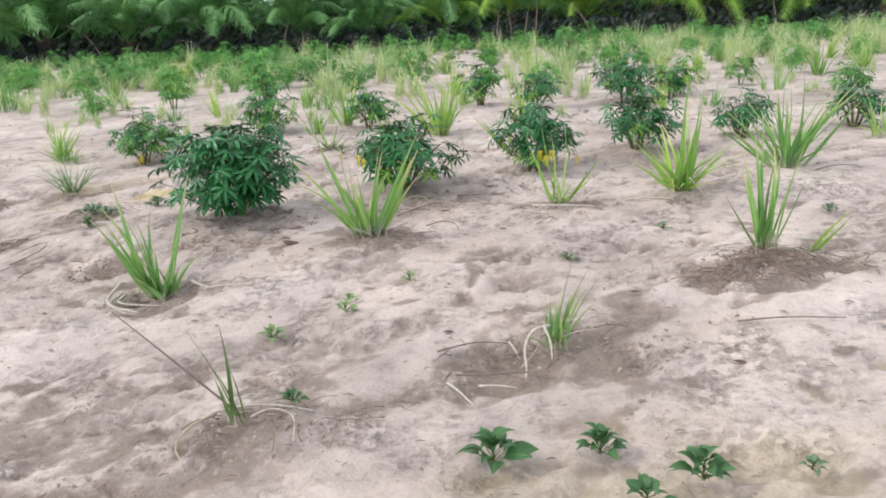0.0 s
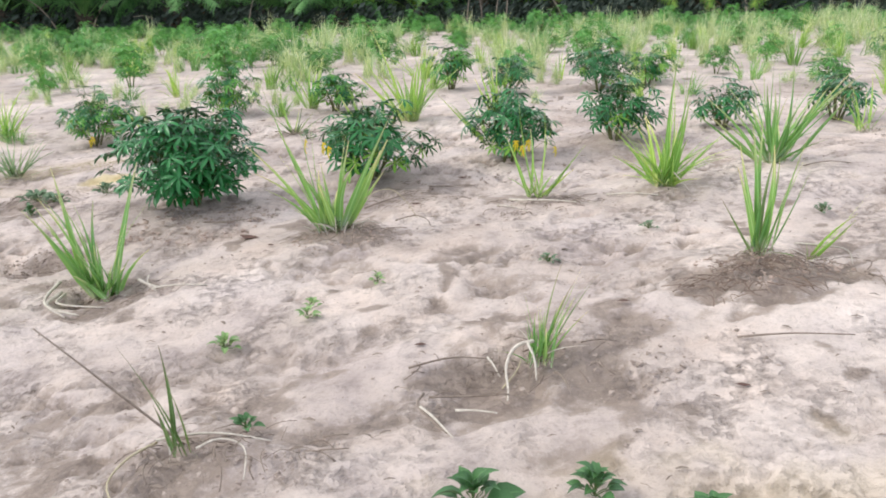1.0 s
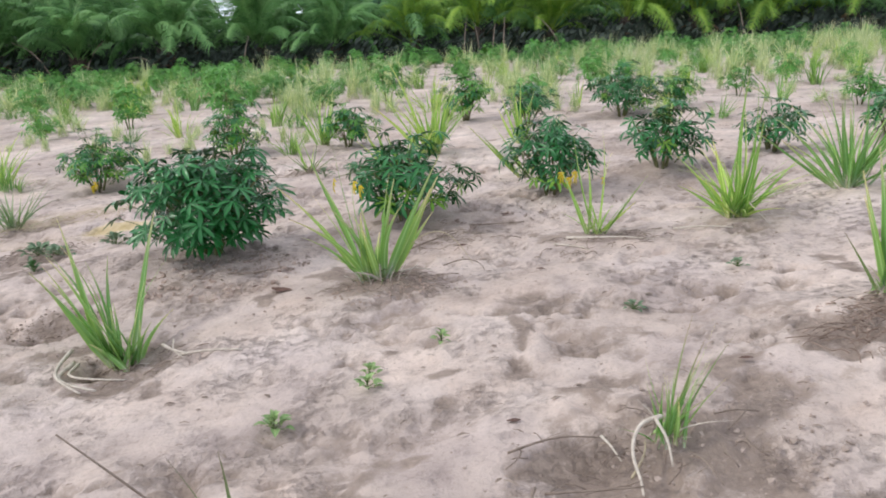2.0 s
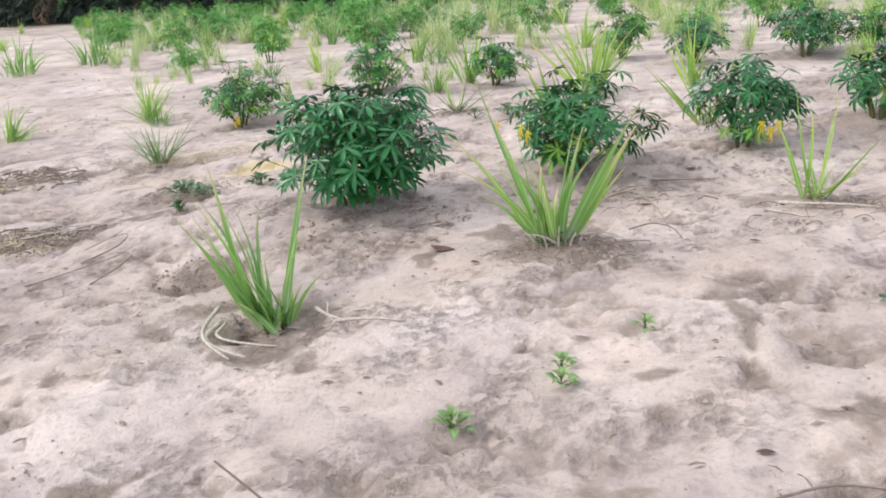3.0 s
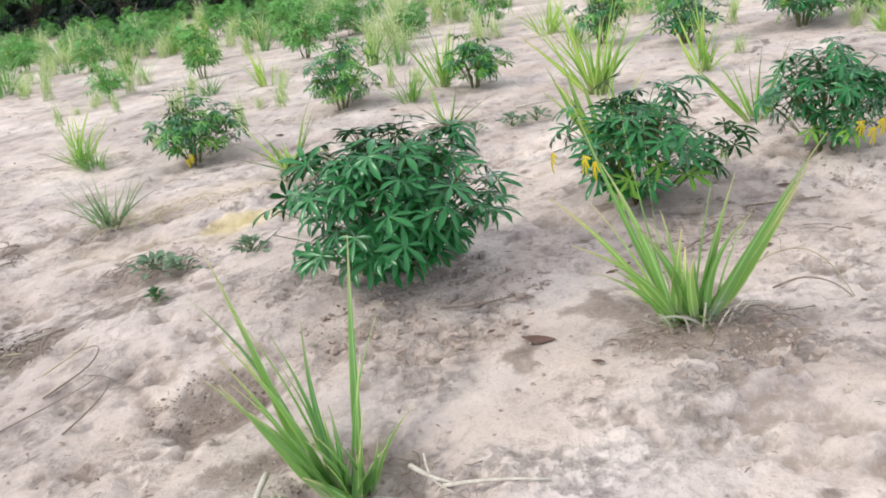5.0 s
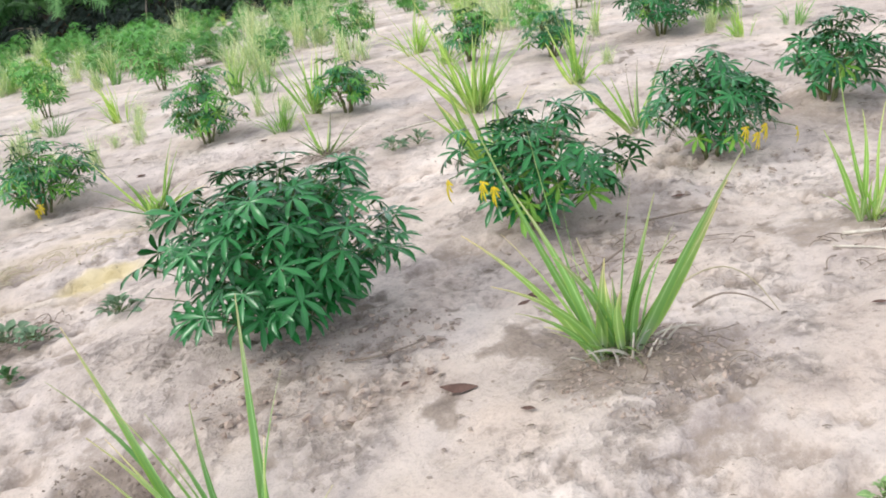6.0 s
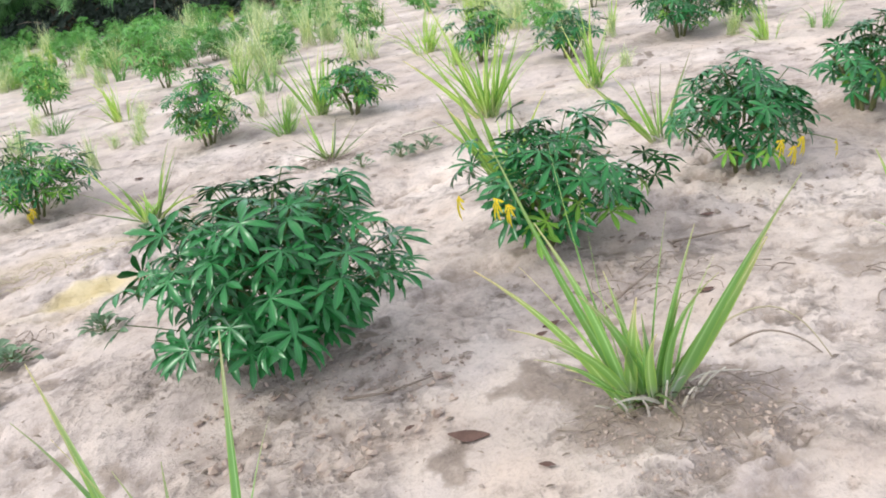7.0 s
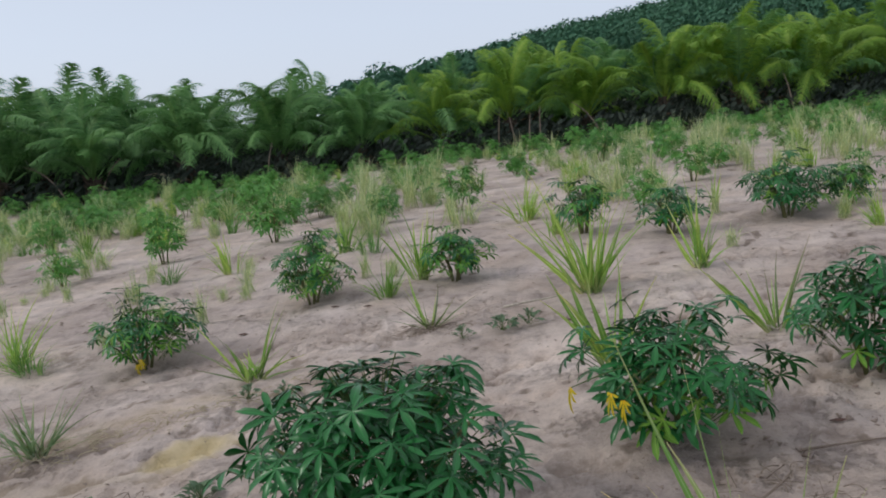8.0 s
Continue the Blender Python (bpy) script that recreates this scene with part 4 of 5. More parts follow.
for x, y, size in ((5.37, 13.33, 0.65), (4.78, 10.03, 0.7), (6.5, 17.84, 0.8), (8.9, 20.9, 1.1), (-7.7, 18.7, 1.1), (-9.2, 20.5, 0.9), (-3.7, 17.0, 0.8), (2.7, 15.0, 0.85), (-6.3, 17.3, 0.9),
                   (7.4, 15.2, 0.8), (3.6, 16.4, 0.85), (-8.0, 16.9, 0.9), (6.6, 12.0, 0.7)):
    put_far(FAR_KINDS, x, y, size, rng)
for x, y, size in ((-9.9, 14.55, 1.2), (-9.03, 15.5, 1.15), (-3.72, 12.42, 0.7), (-5.97, 8.74, 0.6), (-2.03, 12.3, 0.55), (-4.8, 16.56, 0.8), (-3.14, 17.4, 0.75), (-7.1, 21.1, 0.8), (2.54, 9.71, 0.5),
                   (3.07, 9.75, 0.4), (1.76, 14.2, 0.5), (-2.38, 12.55, 0.7), (-2.3, 15.9, 0.7), (0.05, 11.75, 0.6), (-1.74, 9.93, 0.45), (2.08, 16.3, 0.8), (4.25, 11.0, 0.6), (5.47, 12.5, 0.7)):
    put_far(FAR_GRASS, x, y, size * 1.3, rng)
for x, y, size in ((6.59, 13.45, 0.65), (5.28, 16.95, 0.65), (4.24, 14.46, 0.6), (-0.11, 13.05, 0.75), (-6.64, 14.3, 0.65), (-4.47, 12.4, 0.45), (-4.62, 9.34, 0.45), (-5.6, 15.6, 0.8), (-6.9, 15.8, 0.8),
                   (-1.3, 16.8, 0.75), (0.95, 15.6, 0.6), (3.3, 13.6, 0.6), (5.9, 10.6, 0.6), (4.9, 8.9, 0.55), (1.5, 17.5, 0.8), (7.3, 16.6, 0.8)):
    put_far(FAR_GRASS, x, y, size * 1.3, rng)
for row in range(10):
    y0 = 17.4 + row * 1.15
    grassy = row % 2 == 1
    for col in range(-22, 25):
        x = col * 0.95 - 0.28 + rng.uniform(-0.2, 0.2)
        y = y0 + 0.10 * x + rng.uniform(-0.35, 0.35)
        lane = abs(x + 8.55 + 0.65 * (y - 13.2)) < 0.9  # a bare lane beside the field
        if abs(x + 0.4) > y * 0.70 + 1.5 or y > 28.2 + rng.uniform(-0.3, 0.3) or y < 17.0 or lane:
            continue
        if rng.random() < 0.22 or abs(x - 0.30 + 0.01 * y) < 0.40:
            continue
        if grassy != (rng.random() < 0.42):
            put_far(FAR_GRASS, x, y, rng.uniform(0.52, 0.85), rng)
        else:
            put_far(FAR_KINDS, x, y, rng.uniform(0.5, 0.8), rng)
for i in range(330):
    y = 9.8 + 15 * rng.random() ** 0.8
    x = rng.uniform(-0.62, 0.62) * y - 0.3
    if abs(x - 0.30 + 0.01 * y) < 0.55 or abs(x + 8.55 + 0.65 * (y - 13.2)) < 1.0 or (y < 12 and abs(x) < 1.3):
        continue
    put_wisp(x, y, rng.uniform(0.55, 1.05) * (0.5 if y < 13.5 else 1.0), rng)
for i in range(44):
    x = -16 + i * 0.84 + rng.uniform(-0.2, 0.2)
    put_far(FAR_KINDS, x, 27.9 + rng.uniform(-0.5, 0.6), rng.uniform(0.75, 1.0), rng)
# thick growth on the low side of the field, and the full last rows on the high side
for i in range(120):
    y = rng.uniform(18.5, 27.5)
    x = rng.uniform(-0.62, -0.17) * y
    if abs(x + 8.55 + 0.65 * (y - 13.2)) < 1.1:
        continue
    if i % 3:
        put_far(FAR_KINDS, x, y, rng.uniform(0.55, 0.9), rng)
    else:
        put_far(FAR_GRASS, x, y, rng.uniform(0.6, 0.95), rng)
for i in range(60):
    x = rng.uniform(-3, 19)
    if i % 4:
        put_far(FAR_KINDS, x, rng.uniform(24.5, 28.6), rng.uniform(0.6, 0.9), rng)
    else:
        put_wisp(x, rng.uniform(22, 27), rng.uniform(0.7, 1.0), rng)
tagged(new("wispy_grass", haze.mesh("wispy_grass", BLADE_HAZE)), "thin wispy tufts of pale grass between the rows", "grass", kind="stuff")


# ---- palms at the field's edge ----
def frond_mesh(seed, mat, length=3.0, arch=1.0, full=True):
    """A feathery frond: a rachis that rises and arches over, with two ranks of long hanging leaflets."""
    rng = random.Random(seed)
    g = Geo()
    pts = bezier((0, 0, 0), (length * 0.30, 0, length * 0.80), (length * (0.60 + 0.26 * arch), 0, length * (0.92 - 0.72 * arch)), 14)
    tube(g, pts, [0.034 - 0.0021 * k for k in range(15)], 4)
    count = 78 if full else 34
    for i in range(count):
        t = 0.16 + 0.84 * i / count
        f = t * 14
        k = min(13, int(f))
        p = pts[k].lerp(pts[k + 1], f - k)
        d = (pts[k + 1] - pts[k]).normalized()
        ln = length * 0.20 * math.sin(math.pi * (0.14 + 0.78 * t)) ** 0.7 * rng.uniform(0.8, 1.1)
        for s in (-1, 1):
            if rng.random() < (0.06 if full else 0.35):
                continue
            side = Vector((0, s, 0))
            hang = rng.uniform(0.25, 1.0)
            tip = p + (side * (0.95 - 0.35 * hang) + d * rng.uniform(0.30, 0.75)) * ln + Vector((0, 0, -ln * 0.85 * hang))
            mid = p + (side * 0.5 + d * 0.3) * ln + Vector((0, 0, ln * rng.uniform(0.0, 0.16)))
            ribbon(g, bezier(p, mid, tip, 3), 0.0165 * rng.uniform(0.8, 1.3), 0.2, d, lambda q: 1 - 0.8 * q)
    return g.mesh("frond", mat)


FRONDS = [frond_mesh(81, FROND, 3.1, 0.45), frond_mesh(82, FROND, 3.2, 0.75), frond_mesh(83, FROND, 2.9, 1.0), frond_mesh(84, FROND, 3.3, 0.2)]
FRONDS_LIGHT = [frond_mesh(85, FROND_LIGHT, 3.1, 0.5), frond_mesh(86, FROND_LIGHT, 3.1, 0.8), frond_mesh(89, FROND_LIGHT, 3.2, 0.25)]
FRONDS_DRY = [frond_mesh(87, FROND_DRY, 2.6, 1.0, False), frond_mesh(88, FROND_DRY, 2.4, 1.2, False)]


def trunk_mesh(seed, tall):
    rng = random.Random(seed)
    g = Geo()
    tube(g, [(0, 0, -0.2 + (tall + 0.3) * k / 6) for k in range(7)], [0.26, 0.25, 0.23, 0.24, 0.23, 0.22, 0.12], 10)
    for i in range(34):
        a, z = i * 2.4, tall * (0.05 + 0.95 * i / 34)
        o = Vector((math.cos(a), math.sin(a), 0))
        tube(g, [o * 0.2 + Vector((0, 0, z)), o * 0.34 + Vector((0, 0, z + rng.uniform(0.12, 0.24)))], [0.06, 0.025], 5)
    return g.mesh("trunk", TRUNK, False)


TRUNKS = [trunk_mesh(91, 0.8), trunk_mesh(92, 1.05), trunk_mesh(93, 1.3)]


def palm(x, y, size, rng, light=False, full=True, label="oil palm with arching feathery fronds at the field's edge"):
    p = thing("oil_palm", x, y, label, "palm tree", "oil palms", turn=rng.uniform(0, 6.28), size=size)
    k = rng.randrange(3)
    tall = (0.8, 1.05, 1.3)[k]
    part("trunk", TRUNKS[k], p)
    n = 28 if full else 17
    for i in range(n):
        t = i / n
        a = i * 2.399 + rng.uniform(-0.3, 0.3)
        # the youngest stand upright, the oldest hang
        lean = -50 + 84 * t ** 1.2 + rng.uniform(-10, 10)
        mesh = rng.choice(FRONDS_LIGHT if light and rng.random() < 0.75 else FRONDS)
        m = Matrix.Translation((0, 0, tall - 0.15 * t)) @ Matrix.Rotation(a, 4, "Z") @ Matrix.Rotation(radians(lean), 4, "Y") @ Matrix.Rotation(rng.uniform(-0.5, 0.5), 4, "X")
        part("frond", mesh, p, m @ Matrix.Scale(rng.uniform(0.78, 1.12), 4))
    for i in range(5 if full else 0):
        m = Matrix.Translation((0, 0, tall - 0.2)) @ Matrix.Rotation(rng.uniform(0, 6.28), 4, "Z") @ Matrix.Rotation(radians(rng.uniform(62, 112)), 4, "Y")
        part("frond", rng.choice(FRONDS_DRY), p, m @ Matrix.Scale(rng.uniform(0.45, 0.8), 4), "dry brown hanging frond")
    return p


rng = random.Random(99)
for row, (y0, step) in enumerate(((30.7, 2.9), (33.9, 3.1), (37.4, 3.3), (41.0, 3.6))):
    half = 19 + row * 2.5
    i = 0
    x = -half
    while x < half:
        light = rng.random() < (0.55 if x > 1.5 else 0.0 if row == 0 and x < -3 else 0.16) or (row == 0 and -1.5 < x < 1.5)
        palm(x + rng.uniform(-0.4, 0.4), y0 + rng.uniform(-0.6, 0.6) + 0.03 * x, rng.uniform(0.90, 1.10) * (0.78 + 0.010 * max(0, x) + 0.026 * max(0, -x - 4)), rng, light, row < 2)
        x += step * rng.uniform(0.85, 1.15)


# scrub between the palms, added to fill the shade under them, and the wooded hill behind
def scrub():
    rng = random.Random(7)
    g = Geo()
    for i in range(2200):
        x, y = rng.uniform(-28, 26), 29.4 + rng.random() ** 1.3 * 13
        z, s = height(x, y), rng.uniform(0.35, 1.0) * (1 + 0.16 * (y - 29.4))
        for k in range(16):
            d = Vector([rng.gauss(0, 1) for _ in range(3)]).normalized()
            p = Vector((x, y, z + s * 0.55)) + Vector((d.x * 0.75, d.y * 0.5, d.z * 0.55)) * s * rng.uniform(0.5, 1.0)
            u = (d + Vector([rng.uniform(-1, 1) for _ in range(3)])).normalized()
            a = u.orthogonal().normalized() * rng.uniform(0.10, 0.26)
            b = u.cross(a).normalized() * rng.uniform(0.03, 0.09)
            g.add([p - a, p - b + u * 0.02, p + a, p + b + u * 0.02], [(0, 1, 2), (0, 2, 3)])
    tagged(new("scrub", g.mesh("scrub", SCRUB_SHADED, False)), "tangled scrub under the palms, the canopy's shade in its dark colour", "undergrowth", kind="stuff")
    # bare leaning sticks before the dark
    for x, ln, lean in ((-13.2, 2.0, -0.7), (-12.2, 1.6, 0.5), (-9.4, 1.5, -0.9), (-6.6, 1.3, 0.2), (1.1, 1.5, 0.1), (1.7, 1.3, -0.15), (2.1, 1.2, 0.1), (2.5, 1.4, 0.05), (4.6, 1.7, -0.6), (8.2, 1.3, 0.3), (11.0, 1.5, -0.2)):
        y = 29.2 + rng.uniform(-0.2, 0.3)
        g = Geo()
        tube(g, bezier((0, 0, -0.1), (lean * ln * 0.3, 0.1, ln * 0.6), (lean * ln, 0.2, ln * math.sqrt(max(0.2, 1 - lean * lean))), 5), [0.03, 0.028, 0.024, 0.02, 0.014, 0.008], 5)
        ob = new("bare_stick", g.mesh("bare_stick", TWIG))
        ob.location = (x, y, height(x, y))
        tagged(ob, "bare grey stick leaning at the field's edge", "stick")


def forest():
    rng = random.Random(8)
    g = Geo()
    for i in range(1500):
        y = rng.uniform(75, 150)
        x = rng.uniform(-0.12, 0.85) * y
        z, r = height(x, y), rng.uniform(1.3, 3.0)
        tall = rng.uniform(2.0, 4.2)
        for k in range(120):
            d = Vector([rng.gauss(0, 1) for _ in range(3)]).normalized()
            if d.z < -0.5:
                d.z = -d.z
            p = Vector((x, y, z + tall)) + Vector((d.x * r, d.y * r, d.z * r * 0.8)) * rng.uniform(0.7, 1.0)
            u = (d + Vector([rng.uniform(-0.6, 0.6) for _ in range(3)])).normalized()
            a = u.orthogonal().normalized() * rng.uniform(0.14, 0.36)
            b = u.cross(a).normalized() * rng.uniform(0.10, 0.24)
            g.add([p - a, p + b, p + a, p - b + u * 0.1], [(0, 1, 2), (0, 2, 3)])
    tagged(new("hillside_forest", g.mesh("hillside_forest", FOREST, False)), "dark green wooded hillside behind the palms", "forest", kind="stuff")


scrub()
forest()


# ---- seedlings and weeds ----
def ovate(seed, mat):
    rng = random.Random(seed)
    g = Geo()
    pts = bezier((0, 0, 0), (0, 0.5, 0.22), (0, 1.0, -0.12 - 0.2 * rng.random()), 5)
    ribbon(g, pts, 0.34, 0.45, (1, 0, 0), lambda t: max(0.06, math.sin(math.pi * t ** 0.8)) if t < 0.99 else 0.04)
    return g.mesh("leaf", mat)


OVATE = [ovate(i, SPROUT) for i in range(3)]
OVATE_PALE = [ovate(i + 9, SPROUT_PALE) for i in range(3)]
OVATE_DARK = [ovate(i + 5, WEED) for i in range(3)]


def seedling(x, y, w, h, count, label, seed, kinds=OVATE, category="seedling"):
    """A rosette of cupped leaves: upright ones in the middle, wider ones spreading below."""
    rng = random.Random(seed)
    plant = thing("seedling", x, y, label, category, "seedlings")
    count = count * 2 + 4 if category == "weed" else count + 6
    for i in range(count):
        a = i * 2.4 + rng.uniform(-0.4, 0.4)
        up = (i + 0.5) / count
        r = w * (0.34 if category == "weed" else 0.20) * (1.15 - up) * rng.uniform(0.5, 1.2)
        p = Vector((math.cos(a) * r, math.sin(a) * r, h * (0.14 + 0.44 * up) * rng.uniform(0.85, 1.1)))
        k = w * rng.uniform(0.30, 0.50) * (1.0 - 0.30 * up) * (0.62 if category == "weed" else 0.78 if kinds is OVATE_PALE else 0.9)
        m = Matrix.Translation(p) @ Matrix.Rotation(a - math.pi / 2, 4, "Z") @ Matrix.Rotation(radians(rng.uniform(-5, 35) + 40 * up), 4, "X") @ Matrix.Rotation(radians(rng.uniform(-25, 25)), 4, "Y") @ Matrix.Scale(k, 4)
        leaf = part("leaf", rng.choice(kinds), plant, m)
        petiole(leaf, m, p, Vector((p.x * 0.1, p.y * 0.1, min(p.z * 0.3, 0.02))), 0.0016)


seedling(-0.75, 3.62, 0.16, 0.10, 9, "small bright green seedling on bare sand", 1, OVATE_PALE)
seedling(-0.42, 3.90, 0.12, 0.08, 6, "tiny green seedling on bare sand", 2, OVATE_PALE)
seedling(-0.42, 3.80, 0.13, 0.08, 7, "small pale green seedling on sand", 3, OVATE_PALE)
seedling(-0.13, 4.15, 0.11, 0.09, 7, "small light green seedling with a dry stalk", 4, OVATE_PALE)
seedling(0.27, 2.37, 0.22, 0.15, 13, "broad-leaved green seedling in sand", 5)
seedling(0.61, 2.40, 0.17, 0.14, 15, "bushy green seedling with serrated leaves", 6)
seedling(0.88, 2.22, 0.19, 0.15, 12, "green seedling with folded leaves", 7)
seedling(0.70, 2.14, 0.16, 0.07, 6, "low green seedling in sand", 8)
seedling(0.72, 4.27, 0.12, 0.06, 7, "dark little weed flat on the sand", 9, OVATE_DARK, "weed")
seedling(2.29, 4.72, 0.13, 0.08, 8, "dark little weed beside a grass clump", 10, OVATE_DARK, "weed")
seedling(-0.47, 2.84, 0.12, 0.07, 9, "small moss-green seedling in dark soil", 11)
seedling(1.19, 2.22, 0.09, 0.05, 6, "tiny blue-green seedling in sand", 12, OVATE_DARK)
seedling(-3.02, 6.58, 0.30, 0.10, 12, "sprawling grey-green weed on sand", 13, OVATE_DARK, "weed")
seedling(-2.85, 6.50, 0.24, 0.09, 9, "sprawling grey-green weed on sand", 14, OVATE_DARK, "weed")
seedling(-2.43, 6.52, 0.26, 0.11, 11, "dark ragged weed on sand", 15, OVATE_DARK, "weed")
seedling(-0.87, 8.38, 0.24, 0.17, 9, "dark ragged weed on sand", 26, OVATE_DARK, "weed")
seedling(-0.68, 8.46, 0.22, 0.18, 8, "dark ragged weed on sand", 16, OVATE_DARK, "weed")
seedling(-1.15, 8.32, 0.17, 0.16, 7, "thin dark weed on sand", 17, OVATE_DARK, "weed")
seedling(-2.80, 6.04, 0.15, 0.10, 9, "small green weed on pale sand", 18)
seedling(-2.50, 7.82, 0.18, 0.16, 9, "thin dark weed on sand", 19, OVATE_DARK, "weed")
seedling(-2.28, 7.82, 0.16, 0.14, 8, "thin dark weed on sand", 20, OVATE_DARK, "weed")
seedling(1.32, 4.65, 0.10, 0.06, 6, "dark little weed flat on the sand", 21, OVATE_DARK, "weed")


# ---- straw, twigs and dead leaves ----
def straw(x, y, pts, label, radius=0.006, mat=STRAW, flat=True, name="dry_stalk", category="dry stalk"):
    """A stalk along (across, ahead, up) points from x, y."""
    g = Geo()
    z0 = height(x, y)
    line = []
    for i in range(len(pts) - 1):
        a, b = Vector(pts[i]), Vector(pts[i + 1])
        for k in range(4):
            line.append(a.lerp(b, k / 4))
    line.append(Vector(pts[-1]))
    line = [Vector((p.x, p.y, p.z + height(x + p.x, y + p.y) - z0 + radius * 0.7)) for p in line]
    for _ in range(4):
        line = [line[0]] + [(line[i - 1] + line[i] * 2 + line[i + 1]) / 4 for i in range(1, len(line) - 1)] + [line[-1]]
    radius *= 0.9 if mat is STRAW else 0.75
    tube(g, line, [radius * (1 - 0.6 * i / len(line)) for i in range(len(line))], 5)
    ob = new(name, g.mesh(name, mat))
    ob.location = (x, y, z0)
    return tagged(ob, label, category)


straw(-1.60, 4.34, [(-0.24, 0.10, 0.03), (-0.27, -0.02, 0.01), (-0.20, -0.13, 0.01), (-0.02, -0.20, 0.005)], "pale dry stalk curled on the soil beside a grass clump", 0.014)
straw(-1.60, 4.34, [(-0.27, 0.16, 0.05), (-0.30, 0.04, 0.02), (-0.24, -0.10, 0.02), (-0.08, -0.22, 0.005)], "pale dry stalk curled on the soil beside a grass clump", 0.012)
straw(-1.60, 4.34, [(-0.22, 0.10, 0.04), (-0.24, 0.0, 0.02), (-0.14, -0.08, 0.02), (0.08, -0.12, 0.005)], "pale dry stalk curled on the soil beside a grass clump", 0.010)
straw(-1.42, 4.42, [(0.0, 0.02, 0.05), (0.06, -0.03, 0.03), (0.13, -0.06, 0.01)], "short white dry stalk beside a grass clump", 0.010)
straw(-1.40, 4.36, [(0.02, 0.12, 0.05), (0.04, 0.02, 0.03), (0.12, -0.04, 0.0)], "forked grey dry stalk beside grass", 0.005)
straw(-1.32, 4.36, [(0.0, 0.0, 0.01), (0.12, -0.02, 0.01), (0.30, -0.05, 0.0)], "short white dry stalk lying flat", 0.009)
straw(0.55, 3.16, [(-0.03, 0.0, 0.09), (-0.11, -0.02, 0.12), (-0.14, -0.08, 0.06), (-0.13, -0.16, 0.01), (-0.14, -0.23, 0.0)], "bent white dry stalk drooping from a grass clump", 0.0085)
straw(0.55, 3.16, [(-0.03, 0.0, 0.09), (-0.06, -0.02, 0.11), (-0.03, -0.07, 0.06), (-0.03, -0.13, 0.0)], "bent white dry stalk drooping from a grass clump", 0.008)
straw(0.40, 3.20, [(-0.04, 0.05, 0.02), (-0.02, 0.0, 0.03), (0.0, -0.06, 0.01)], "short white dry stalk in a hollow", 0.006)
straw(0.30, 2.88, [(-0.07, 0.0, 0.01), (0.0, -0.01, 0.012), (0.07, -0.03, 0.005)], "thin pale stick lying in a hollow", 0.006)
straw(0.17, 2.82, [(-0.06, 0.08, 0.02), (-0.01, 0.02, 0.015), (0.05, -0.09, 0.005)], "thin pale stick lying in a hollow", 0.0065)
straw(0.42, 3.08, [(-0.02, -0.06, 0.01), (0.04, 0.02, 0.03), (0.06, 0.10, 0.02)], "thin brown stick lying in a hollow", 0.006, STRAW_DULL)
straw(0.36, 2.96, [(-0.22, 0.0, 0.02), (-0.08, 0.01, 0.015), (0.06, 0.0, 0.01)], "grey twig on dark soil", 0.006, TWIG)
straw(0.14, 2.90, [(-0.02, 0.12, 0.0), (-0.05, 0.02, 0.02), (0.02, -0.08, 0.005), (0.06, -0.13, 0.0)], "curved grey twig on dark soil", 0.007, TWIG)
straw(0.28, 3.22, [(-0.22, -0.02, 0.01), (-0.05, 0.05, 0.02), (0.1, 0.03, 0.01)], "grey twig beside a grass clump", 0.006, TWIG)
straw(-0.62, 2.66, [(-0.12, 0.10, 0.01), (-0.18, 0.0, 0.02), (-0.20, -0.14, 0.02), (-0.12, -0.24, 0.0)], "curled pale dry blade on the soil", 0.007, STRAW_DULL)
straw(-0.66, 2.73, [(0.02, 0.0, 0.0), (-0.12, 0.0, 0.16), (-0.26, 0.0, 0.33), (-0.40, 0.0, 0.49)], "straight brown dry stalk rising from a tuft", 0.0065, TWIG)
straw(-0.60, 2.74, [(-0.14, 0.02, 0.02), (0.05, 0.02, 0.03), (0.24, -0.02, 0.01)], "dry yellowish stalk lying across a tuft", 0.006)
straw(-0.58, 2.70, [(0.0, -0.04, 0.02), (0.06, 0.0, 0.04), (0.16, -0.02, 0.02), (0.18, -0.18, 0.0)], "thin bent dry stalk on dark soil", 0.005)
straw(0.92, 5.30, [(-0.30, 0.12, 0.02), (-0.08, 0.02, 0.02), (0.14, -0.02, 0.005)], "long pale stick on dark soil", 0.010)
straw(0.66, 5.30, [(-0.12, 0.06, 0.01), (0.02, -0.02, 0.01), (0.06, -0.10, 0.0)], "short pale dry stalk on soil", 0.006)
straw(1.48, 3.16, [(-0.20, 0.03, 0.01), (0.0, 0.0, 0.02), (0.20, -0.03, 0.01)], "thin grey twig lying on sand", 0.006, TWIG)
straw(1.66, 3.86, [(0.10, 0.0, 0.06), (0.24, -0.02, 0.07), (0.33, -0.04, 0.06), (0.33, -0.08, 0.0)], "pale blade bent down to the soil", 0.006)
straw(-0.10, 5.85, [(-0.24, -0.14, 0.01), (0.0, 0.0, 0.03), (0.10, 0.12, 0.01)], "long grey stick beside a cassava bush", 0.008, TWIG)
straw(0.20, 6.10, [(-0.10, 0.0, 0.01), (0.10, 0.03, 0.01), (0.26, 0.02, 0.0)], "grey stick lying on sand", 0.008, TWIG)
